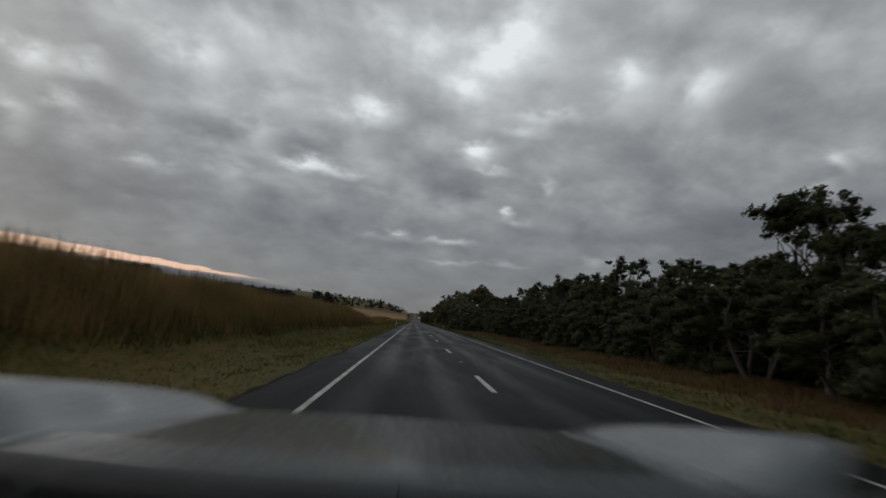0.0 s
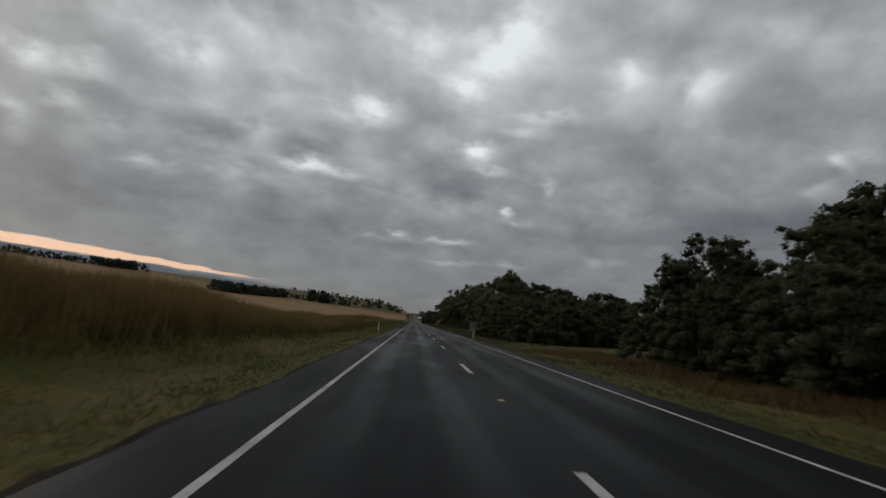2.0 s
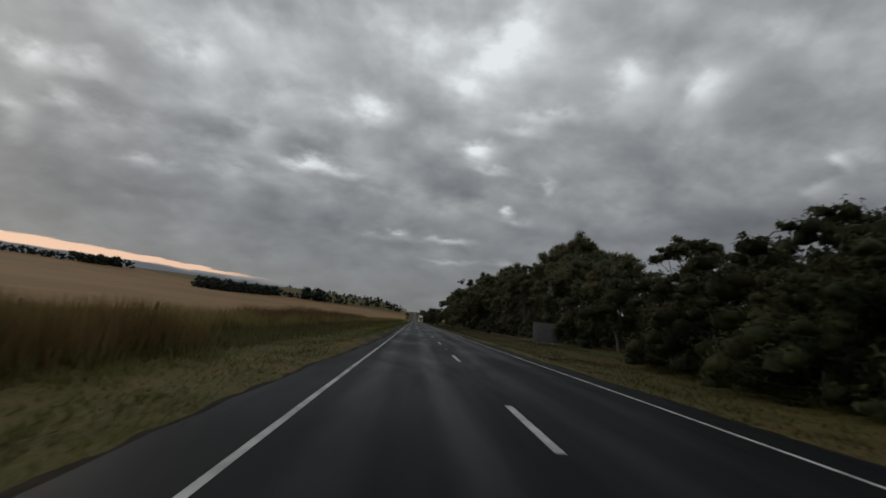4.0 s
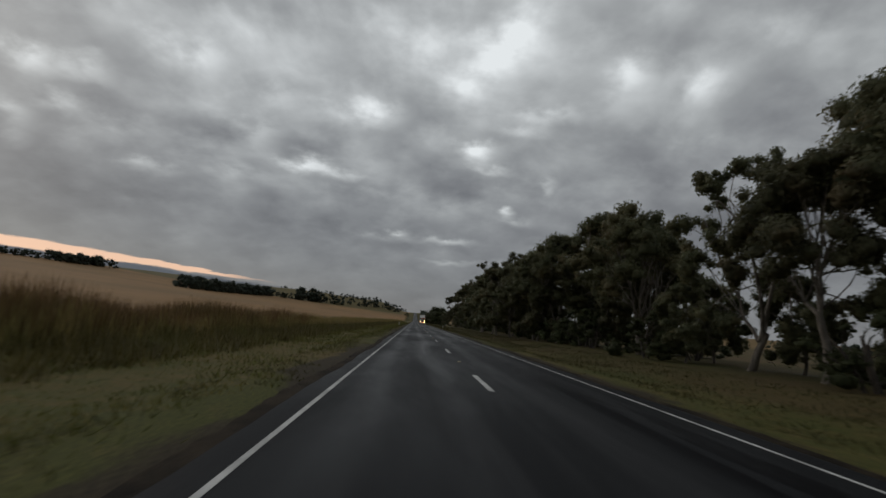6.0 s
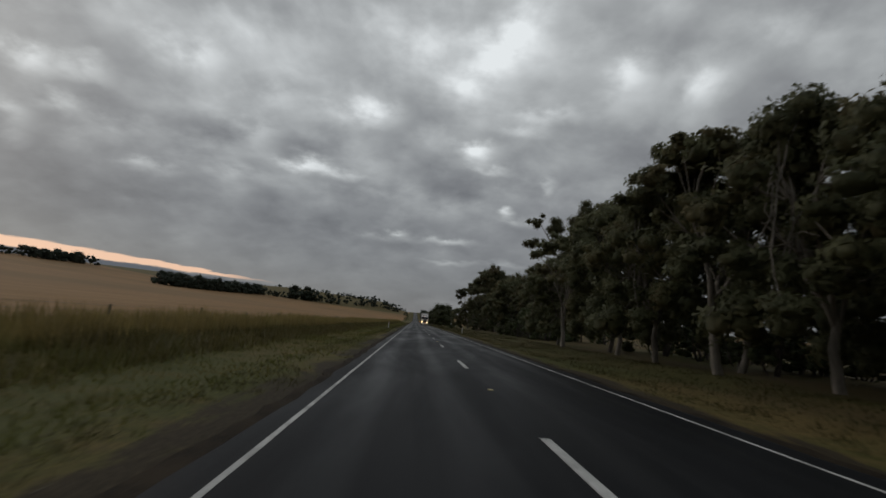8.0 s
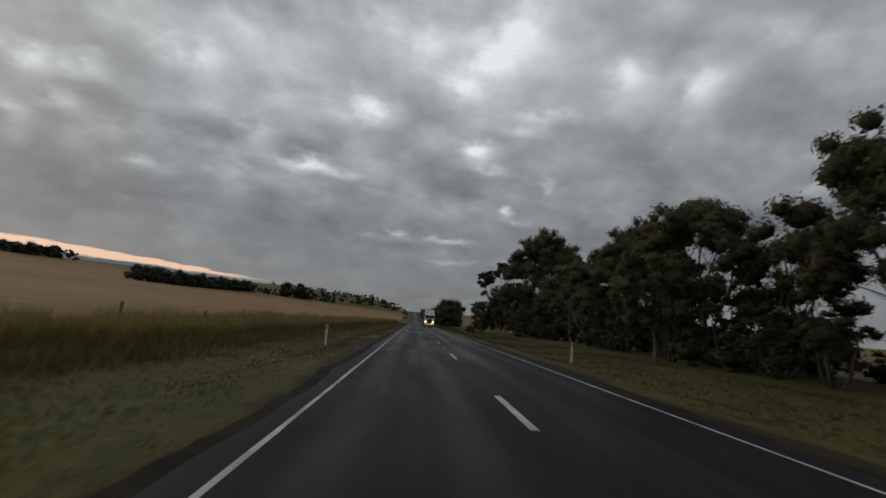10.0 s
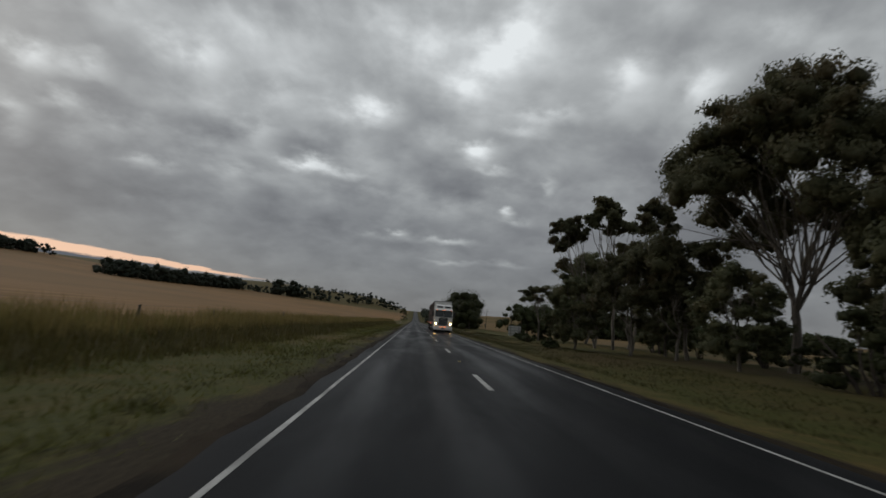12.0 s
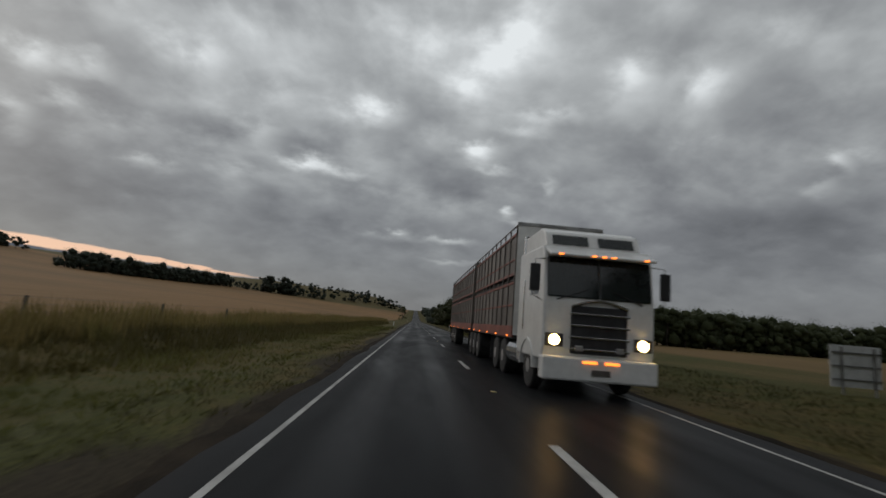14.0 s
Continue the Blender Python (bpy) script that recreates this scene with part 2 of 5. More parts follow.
def asphalt_material():
    """Worn, damp bitumen: darker and smoother in the wheel tracks, dry streaks between them, patches along the lane."""
    m = bpy.data.materials.new("asphalt")
    m.use_nodes = True
    n = Nodes(m.node_tree)
    b = m.node_tree.nodes["Principled BSDF"]
    at = n.node("ShaderNodeTexCoord").outputs["Object"]
    x, y, z = n.split(at)
    wander = n.math("MULTIPLY", n.math("SUBTRACT", n.noise(n.vec("MULTIPLY", at, (0.2, 0.05, 0)), 1.0, 2), 0.5), 0.7)
    xs = n.math("ADD", x, wander)
    track = None
    for centre in (-2.45, -0.95, 0.95, 2.45):
        d = n.math("ABSOLUTE", n.math("SUBTRACT", xs, centre))
        t = n.span(d, 0.50, 0.05)
        track = t if track is None else n.math("MAXIMUM", track, t)
    streak = n.noise(n.vec("MULTIPLY", at, (1.6, 0.05, 1)), 1.0, 6, 0.6, 0.3)
    patch = n.noise(n.vec("MULTIPLY", at, (0.5, 0.09, 1)), 1.0, 5, 0.6, 0.5)
    stone = n.noise(at, 60.0, 3, 0.7)
    dry = n.math("MULTIPLY", n.span(streak, 0.42, 0.66), n.span(patch, 0.38, 0.62))
    c = n.mix(n.span(stone, 0.3, 0.72), (0.006, 0.0065, 0.0073), (0.016, 0.0165, 0.0176))
    c = n.mix(n.math("MULTIPLY", track, 0.25), c, (0.012, 0.0125, 0.0135))
    middle = n.span(n.math("ABSOLUTE", n.math("SUBTRACT", n.math("ABSOLUTE", xs), 1.7)), 0.5, 0.1)
    dry = n.math("MAXIMUM", dry, n.math("MULTIPLY", n.math("MULTIPLY", middle, 0.28), n.math("MULTIPLY", n.span(patch, 0.40, 0.62), n.span(streak, 0.30, 0.60))))
    c = n.mix(n.math("MULTIPLY", dry, 0.6), c, (0.022, 0.022, 0.023))
    seal = n.span(n.math("ADD", y, n.math("MULTIPLY", n.noise(at, 0.8, 3), 0.5)), 163.4, 163.7)
    grey = n.node("ShaderNodeVectorMath", operation="SCALE")
    n.put(grey.inputs[0], c)
    n.put(grey.inputs[3], n.span(seal, 0.0, 1.0, 1.0, 1.55))
    c = grey.outputs[0]
    tar = n.span(n.noise(n.vec("MULTIPLY", at, (2.2, 0.12, 1)), 1.0, 4, 0.6, 0.8), 0.66, 0.70)
    tar = n.math("MULTIPLY", tar, n.math("MULTIPLY", n.span(y, 145, 160), n.span(y, 215, 190)))
    tar = n.math("MULTIPLY", tar, n.span(x, 0.3, 0.8))
    spill = n.span(n.noise(n.vec("MULTIPLY", at, (2.4, 0.16, 1)), 1.0, 4, 0.6, 0.6), 0.46, 0.52)
    spill = n.math("MULTIPLY", spill, n.span(n.math("ABSOLUTE", n.math("SUBTRACT", xs, 2.2)), 0.75, 0.35))
    spill = n.math("MULTIPLY", spill, n.math("MULTIPLY", n.span(y, 157, 161), n.span(y, 188, 178)))
    tar = n.math("MAXIMUM", tar, spill)
    c = n.mix(tar, c, (0.005, 0.005, 0.006))
    n.put(b.inputs["Base Color"], c)
    gloss = n.math("ADD", n.math("MULTIPLY", track, -0.06), n.span(patch, 0.3, 0.7, 0.34, 0.52))
    n.put(b.inputs["Roughness"], gloss)
    r = n.node("ShaderNodeBump")
    n.put(b.inputs["Specular IOR Level"], n.span(track, 0.0, 1.0, 0.20, 0.32))
    b.inputs["IOR"].default_value = 1.13
    r.inputs["Strength"].default_value, r.inputs["Distance"].default_value = 0.22, 0.005
    n.put(r.inputs["Height"], stone)
    n.put(b.inputs["Normal"], r.outputs[0])
    return m


def ground_material():
    """Pasture: mown green and straw near the road, ripe yellow stubble on the slopes beyond the fences."""
    m = bpy.data.materials.new("pasture")
    m.use_nodes = True
    n = Nodes(m.node_tree)
    b = m.node_tree.nodes["Principled BSDF"]
    at = n.node("ShaderNodeTexCoord").outputs["Object"]
    x, y, z = n.split(at)
    broad = n.noise(n.vec("MULTIPLY", at, (0.12, 0.05, 0.0)), 1.0, 6, 0.6, 0.4)
    tuft = n.noise(at, 1.3, 5, 0.65)
    blade = n.noise(at, 14.0, 4, 0.65)
    edge = n.math("ADD", x, n.math("MULTIPLY", n.math("SUBTRACT", tuft, 0.5), 3.0))
    green = n.mix(n.span(blade, 0.3, 0.7), (0.030, 0.034, 0.007), (0.082, 0.084, 0.018))
    straw = n.mix(n.span(blade, 0.3, 0.7), (0.070, 0.050, 0.017), (0.160, 0.112, 0.040))
    verge = n.mix(n.span(n.math("ADD", n.math("MULTIPLY", broad, 0.6), n.math("MULTIPLY", tuft, 0.4)), 0.40, 0.64), green, straw)
    # the gums' shade, put into the colour of the right verge as a darker brown
    tree_shade = n.math("MULTIPLY", n.math("MULTIPLY", n.span(edge, 6.0, 9.5), n.math("MULTIPLY", n.span(y, 130, 175), n.span(y, 388, 366))), n.span(broad, 0.35, 0.6, 0.25, 0.7))
    verge = n.mix(tree_shade, verge, n.mix(n.span(blade, 0.3, 0.7), (0.030, 0.022, 0.010), (0.085, 0.060, 0.026)))
    rows = n.noise(n.vec("MULTIPLY", at, (0.9, 0.015, 0.0)), 1.0, 4, 0.6, 0.2)
    far = n.noise(n.vec("MULTIPLY", at, (0.010, 0.006, 0.0)), 1.0, 4, 0.55)
    wheat = n.mix(n.span(rows, 0.35, 0.65), (0.215, 0.122, 0.052), (0.290, 0.172, 0.076))
    wheat = n.mix(n.span(far, 0.40, 0.64), wheat, (0.195, 0.120, 0.054))
    wheat = n.mix(n.math("MULTIPLY", n.span(blade, 0.45, 0.75), 0.35), wheat, (0.16, 0.105, 0.050))
    left = n.span(edge, -13.5, -17.0)
    right = n.math("MULTIPLY", n.span(edge, 24.0, 30.0), n.span(y, 120, 420, 0.45, 0.75))
    ripe = n.math("MAXIMUM", left, n.math("MULTIPLY", right, n.span(far, 0.35, 0.6, 0.35, 1.0)))
    far_side = n.math("MULTIPLY", n.span(y, 1165, 1200), n.span(x, -10, -40))
    wheat = n.mix(n.math("MULTIPLY", n.span(x, 20, 40), n.span(y, 480, 380, 0.0, 0.75)), wheat, n.mix(n.span(far, 0.4, 0.6), (0.055, 0.046, 0.021), (0.085, 0.065, 0.030)))
    wheat = n.mix(n.math("MULTIPLY", far_side, 0.8), wheat, (0.085, 0.082, 0.034))
    # bare, patchy earth beside the bitumen
    beside = n.span(n.math("ABSOLUTE", n.math("ADD", x, -0.15)), 5.5, 3.7, 0.0, 1.0, smooth=False)
    patchy = n.noise(n.vec("MULTIPLY", at, (0.55, 0.16, 0.0)), 1.0, 6, 0.65, 0.6)
    earth = n.math("ADD", n.math("MULTIPLY", beside, 0.62), n.math("MULTIPLY", n.math("SUBTRACT", patchy, 0.5), 1.4))
    earth = n.math("MULTIPLY", n.span(earth, 0.30, 0.50), n.span(y, 105, 150, 0.4, 0.95))
    scrape = n.math("MULTIPLY", n.math("MULTIPLY", n.span(y, 297, 301), n.span(y, 317, 311)), n.span(edge, -7.6, -6.4))
    scrape = n.math("MULTIPLY", scrape, n.math("MULTIPLY", n.span(x, -3.0, -3.8), n.span(patchy, 0.34, 0.48)))
    earth = n.math("MAXIMUM", earth, scrape)
    soil = n.mix(n.span(blade, 0.3, 0.7), (0.014, 0.011, 0.007), (0.048, 0.036, 0.021))
    verge = n.mix(earth, verge, soil)
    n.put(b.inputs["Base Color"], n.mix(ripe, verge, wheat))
    b.inputs["Roughness"].default_value = 0.95
    b.inputs["Specular IOR Level"].default_value = 0.15
    r = n.node("ShaderNodeBump")
    r.inputs["Strength"].default_value, r.inputs["Distance"].default_value = 0.3, 0.03
    n.put(r.inputs["Height"], n.math("ADD", n.math("MULTIPLY", tuft, 0.7), n.math("MULTIPLY", blade, 0.3)))
    n.put(b.inputs["Normal"], r.outputs[0])
    return m


ASPHALT = asphalt_material()
PASTURE = ground_material()
GRAVEL = surface("gravel_shoulder", (0.010, 0.008, 0.006), (0.042, 0.032, 0.021), 0.9, 0.95, 0.9, 18, depth=0.03, spec=0.08)
LINE = surface("road_paint", (0.24, 0.24, 0.23), (0.56, 0.56, 0.54), 1.2, 0.7, 0.4, 25, depth=0.004)
BARK_PALE = surface("gum_bark", (0.070, 0.060, 0.048), (0.245, 0.215, 0.178), 1.1, 0.85, 0.5, 8, stretch=(1, 1, 0.25))
BARK_DARK = surface("rough_bark", (0.030, 0.025, 0.020), (0.100, 0.082, 0.064), 2.0, 0.9, 0.7, 14, stretch=(1, 1, 0.3))
LEAF_GUM = leaf_material("gum_leaves", (0.066, 0.074, 0.042), (0.158, 0.158, 0.084), (0.190, 0.152, 0.082))
LEAF_DARK = leaf_material("dark_leaves", (0.036, 0.046, 0.022), (0.088, 0.100, 0.046))
LEAF_BUSH = leaf_material("wattle_leaves", (0.024, 0.032, 0.014), (0.085, 0.090, 0.038), (0.098, 0.076, 0.036))
# blue raised: the haze over far woods is put into this leaf colour
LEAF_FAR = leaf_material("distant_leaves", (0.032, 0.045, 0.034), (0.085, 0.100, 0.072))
GRASS_TALL = leaf_material("tall_dry_grass", (0.092, 0.064, 0.026), (0.240, 0.160, 0.068), (0.140, 0.120, 0.044))
GRASS_FENCE = leaf_material("fence_line_grass", (0.112, 0.086, 0.032), (0.280, 0.205, 0.086), (0.165, 0.152, 0.052))
GRASS_RANK = leaf_material("rank_grass", (0.074, 0.070, 0.022), (0.198, 0.178, 0.060), (0.150, 0.160, 0.045))
GRASS_GREEN = leaf_material("verge_grass", (0.052, 0.060, 0.014), (0.152, 0.152, 0.038), (0.190, 0.140, 0.052))
GRASS_DRY = leaf_material("dry_verge_grass", (0.034, 0.034, 0.012), (0.088, 0.078, 0.030), (0.046, 0.054, 0.017))
WHITE_POST = surface("white_plastic", (0.52, 0.52, 0.50), (0.80, 0.80, 0.78), 3.0, 0.55, 0.1)
RED_REFLECT = surface("red_reflector", (0.45, 0.04, 0.02), (0.60, 0.06, 0.03), 9.0, 0.3, 0.0)
SIGN_BACK = surface("galvanised_sign_back", (0.20, 0.205, 0.205), (0.30, 0.305, 0.30), 1.2, 0.55, 0.1, metal=0.3)
SIGN_WHITE = surface("weathered_white_board", (0.50, 0.51, 0.51), (0.70, 0.71, 0.70), 1.5, 0.6, 0.1)
STEEL = surface("galvanised_steel", (0.22, 0.22, 0.22), (0.38, 0.38, 0.37), 4.0, 0.5, 0.15, metal=0.7)
TIMBER = surface("grey_timber", (0.070, 0.058, 0.046), (0.190, 0.165, 0.135), 2.0, 0.9, 0.5, 16, stretch=(1, 1, 0.15))
TRUCK_WHITE = surface("truck_white_paint", (0.66, 0.66, 0.64), (0.82, 0.82, 0.80), 0.9, 0.35, 0.05, 6, coat=0.3)
TRUCK_RED = surface("faded_red_paint", (0.130, 0.030, 0.018), (0.260, 0.070, 0.045), 1.4, 0.6, 0.15, 12)
CRATE_GREY = surface("weathered_aluminium", (0.070, 0.060, 0.052), (0.185, 0.168, 0.150), 0.9, 0.55, 0.2, 7, metal=0.25, stretch=(1, 1, 0.4))
CHROME = surface("chrome", (0.55, 0.55, 0.55), (0.75, 0.75, 0.75), 3.0, 0.18, 0.0, metal=1.0)
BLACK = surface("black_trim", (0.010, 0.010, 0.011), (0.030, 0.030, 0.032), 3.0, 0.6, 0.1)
RUBBER = surface("tyre_rubber", (0.012, 0.012, 0.012), (0.035, 0.034, 0.033), 4.0, 0.85, 0.3)
RIM = surface("wheel_rim", (0.22, 0.22, 0.22), (0.45, 0.45, 0.44), 3.0, 0.4, 0.05, metal=0.6)
GLASS_DARK = surface("dark_windscreen", (0.010, 0.014, 0.014), (0.022, 0.028, 0.028), 1.0, 0.06, 0.0, spec=0.6)
HEADLIGHT = lamp("headlight", (1.0, 0.60, 0.20), 30.0)
AMBER = lamp("amber_lamp", (1.0, 0.22, 0.03), 2.5)
CAR_SILVER = surface("silver_car_paint", (0.098, 0.112, 0.118), (0.112, 0.127, 0.132), 0.7, 0.24, 0.0, 40, metal=0.85, spec=0.5, coat=0.5)
WIRE = surface("fence_wire", (0.10, 0.10, 0.10), (0.22, 0.21, 0.20), 6.0, 0.6, 0.0, metal=0.5)

# ---------------------------------------------------------------- building helpers


def smooth(a, b, v):
    t = min(max((v - a) / (b - a), 0.0), 1.0)
    return t * t * (3 - 2 * t)


def height(x, y):
    """The lie of the land: level along the road, a long slope up on one side, hills ahead."""
    z = 26.0 * smooth(720, 1750, y) - 30.0 * smooth(1900, 3600, y)
    z += 20.0 * smooth(1170, 1420, y) * smooth(-25, -110, x) * smooth(-560, -270, x)
    if x < -4.4:
        z -= 0.22 * smooth(-4.4, -6.5, x) * smooth(-11, -8.5, x)
        run = -x - 14.0
        if run > 0:
            z += (0.052 + 0.000055 * min(run, 640.0)) * min(run, 640.0) * smooth(0, 30, run) ** 0.5 - 0.03 * max(run - 640.0, 0.0)
        z += 1.35 * smooth(-7.0, -11.0, x) * (1 - smooth(-16, -40, x) * 0.6) * smooth(104, 58, y)
    if x > 4.6:
        z -= 0.16 * smooth(4.6, 6.5, x) * smooth(11, 8.5, x)
        z += 7.0 * smooth(30, 400, x) * smooth(560, 900, y) - 8.0 * smooth(385, 800, x)
        z -= 14.0 * smooth(900, 3000, x)
    z -= 0.07 * smooth(-5.4, -4.6, x) * smooth(6.2, 5.2, x)
    bumpy = smooth(6.0, 9.0, abs(x))
    z += bumpy * (0.10 * noise.noise((x * 0.11, y * 0.11, 0.0)) + 0.05 * noise.noise((x * 0.6, y * 0.35, 3.0)))
    return z


def rise(y):
    """The height of the road itself."""
    return height(0, y) + 0.07


def mesh_object(name, bm, material, parent=None, soft=False):
    me = bpy.data.meshes.new(name)
    if soft:
        for f in bm.faces:
            f.smooth = True
    bm.to_mesh(me)
    bm.free()
    me.materials.append(material)
    ob = new(name, me)
    ob.parent = parent
    return ob


def part(name, bm, material, parent, label="", soft=False):
    ob = mesh_object(name, bm, material, parent, soft)
    if label:
        ob["label"] = label
    return ob


def from_arrays(name, verts, faces, material, soft=False):
    """A mesh from numpy arrays: verts (n, 3), faces (m, 3 or 4)."""
    me = bpy.data.meshes.new(name)
    k = faces.shape[1]
    me.vertices.add(len(verts))
    me.vertices.foreach_set("co", verts.astype(np.float32).ravel())
    me.loops.add(faces.size)
    me.loops.foreach_set("vertex_index", faces.astype(np.int32).ravel())
    me.polygons.add(len(faces))
    me.polygons.foreach_set("loop_start", np.arange(0, faces.size, k, dtype=np.int32))
    if soft:
        me.polygons.foreach_set("use_smooth", np.ones(len(faces), dtype=bool))
    me.update(calc_edges=True)
    me.materials.append(material)
    return me


def box(bm, x0, x1, y0, y1, z0, z1, bevel=0.0):
    made = bmesh.ops.create_cube(bm, size=1.0)["verts"]
    bmesh.ops.scale(bm, vec=(x1 - x0, y1 - y0, z1 - z0), verts=made)
    bmesh.ops.translate(bm, vec=((x0 + x1) / 2, (y0 + y1) / 2, (z0 + z1) / 2), verts=made)
    if bevel:
        edges = list({e for v in made for e in v.link_edges})
        bmesh.ops.bevel(bm, geom=edges, offset=bevel, segments=2, affect="EDGES", profile=0.5)


def tube(bm, points, radii, sides=8, caps=True):
    """A round, tapered run through points."""
    rings = []
    points = [Vector(p) for p in points]
    for i, p in enumerate(points):
        along = (points[min(i + 1, len(points) - 1)] - points[max(i - 1, 0)]).normalized()
        side = along.orthogonal().normalized() if i == 0 else (rings_side - along * rings_side.dot(along)).normalized()
        rings_side = side
        other = along.cross(side)
        r = radii[i]
        rings.append([bm.verts.new(p + (side * math.cos(a) + other * math.sin(a)) * r) for a in [2 * math.pi * k / sides for k in range(sides)]])
    for a, b in zip(rings, rings[1:]):
        for k in range(sides):
            bm.faces.new((a[k], a[(k + 1) % sides], b[(k + 1) % sides], b[k]))
    if caps:
        bm.faces.new(rings[0][::-1])
        bm.faces.new(rings[-1])


def fresh():
    return bmesh.new()


def thing(name, at, label, category, group="", kind=""):
    ob = new(name)
    ob.empty_display_size = 0.2
    ob.matrix_basis = at
    return tagged(ob, label, category, group, kind)


# ---------------------------------------------------------------- land and road


def build_ground():
    xs = sorted({*np.linspace(-4000, -700, 12), *np.linspace(-700, -60, 33), *np.linspace(-60, -18, 22), *np.linspace(-18, -4.4, 34),
                 *np.linspace(-4.3, 4.5, 3), *np.linspace(4.6, 20, 28), *np.linspace(20, 120, 26), *np.linspace(120, 700, 15), *np.linspace(700, 4000, 10)})
    ys = sorted({*np.linspace(-1500, -60, 10), *np.linspace(-60, 520, 330), *np.linspace(520, 900, 60), *np.linspace(900, 2200, 60), *np.linspace(2200, 4800, 14)})
    verts = np.array([(x, y, height(x, y)) for y in ys for x in xs])
    w = len(xs)
    faces = np.array([(j * w + i, j * w + i + 1, (j + 1) * w + i + 1, (j + 1) * w + i) for j in range(len(ys) - 1) for i in range(w - 1)])
    ob = new("ground", from_arrays("ground", verts, faces, PASTURE, soft=True))
    tagged(ob, "rolling pasture with mown verges and ripe yellow fields", "ground", kind="structure")


def ribbon(name, x0, x1, y0, y1, lift, material, step=4.0, ragged=0.0, thick=0.0):
    """A strip along the road, following its rise; ragged: how far its edges wander."""
    ys = np.arange(y0, y1 + step * 0.5, step)
    bm = fresh()
    rows = []
    for y in ys:
        a = (x0(y) if callable(x0) else x0) + ragged * noise.noise((y * 0.31, 3.3, 1.0)) + 0.8 * ragged * noise.noise((y * 1.7, 3.3, 4.0))
        b = (x1(y) if callable(x1) else x1) + ragged * noise.noise((y * 0.27, 8.8, 7.0)) + 0.8 * ragged * noise.noise((y * 1.9, 8.8, 9.0))
        z = rise(y) + lift
        rows.append([bm.verts.new((a, y, z - thick)), bm.verts.new((a, y, z)), bm.verts.new(((a + b) / 2, y, z)), bm.verts.new((b, y, z)), bm.verts.new((b, y, z - thick))])
    for p, q in zip(rows, rows[1:]):
        for k in range(4):
            bm.faces.new((p[k], p[k + 1], q[k + 1], q[k]))
    return mesh_object(name, bm, material)


def build_road():
    road = ribbon("road", lambda y: -4.25 + 0.75 * smooth(118, 150, y), lambda y: 4.35 - 0.70 * smooth(118, 150, y), -60, 1750, 0.0, ASPHALT, 1.0, 0.12, 0.06)
    tagged(road, "damp two-lane bitumen road with worn wheel tracks", "road", kind="structure")
    for name, a, b, y0, y1 in (("shoulder_left", lambda y: -4.38 + 0.62 * smooth(118, 150, y), -3.3, -60, 700), ("shoulder_right", 3.3, lambda y: 4.5 - 0.55 * smooth(118, 150, y), -60, 700)):
        s = ribbon(name, a, b, y0, y1, -0.012, GRAVEL, 0.25, 0.16, 0.12)
        tagged(s, "dark loose gravel shoulder beside the bitumen", "road shoulder", kind="structure")
    for name, wide, near, far in (("edge_line_left", 0.050, -3.20, -3.12), ("edge_line_right", 0.042, 3.46, 3.20)):
        s = ribbon(name, lambda y: near + (far - near) * smooth(118, 150, y) - wide * (1 - 0.3 * smooth(118, 150, y)), lambda y: near + (far - near) * smooth(118, 150, y) + wide * (1 - 0.3 * smooth(118, 150, y)), -60, 1700, 0.005, LINE, 1.0, 0.010, 0.004)
        tagged(s, "thin white painted edge line on the bitumen", "road marking", kind="structure")
    # broken centre line, 3 m strokes every 12 m
    bm = fresh()
    box(bm, -0.065, 0.065, 0.0, 3.0, -0.004, 0.006)
    stroke = mesh_object("centre_line_dash", bm, LINE)
    tagged(stroke, "worn white painted centre line dash on bitumen", "road marking", "centre line dashes", "structure")
    first = DASH_START - 48.0
    stroke.matrix_basis = pose(0.10, first + 0.2, 0)
    for k in range(1, 130):
        y = first + 0.2 + 12.0 * k
        slope = math.degrees(math.atan2(rise(y + 3) - rise(y), 3.0))
        copy_thing(stroke, pose(0.10, y, rise(y) + 0.002, slope))
    # raised reflective studs in every other gap
    bm = fresh()
    box(bm, -0.06, 0.06, -0.05, 0.05, 0.0, 0.02, 0.008)
    stud = mesh_object("road_stud", bm, surface("amber_stud", (0.42, 0.32, 0.12), (0.70, 0.60, 0.32), 20, 0.3, 0.0))
    tagged(stud, "small amber reflective stud on the centre line", "road stud", "road studs", "")
    stud.matrix_basis = pose(0.09, DASH_START + 7.5 - 24, 0.0)
    for k in range(1, 30):
        y = DASH_START + 7.5 - 24 + 24.0 * k
        copy_thing(stud, pose(0.09, y, rise(y)))


DASH_START = 10.0
build_ground()
build_road()

# ---------------------------------------------------------------- grass


def unit(a):
    return a / (np.linalg.norm(a, axis=1)[:, None] + 1e-9)


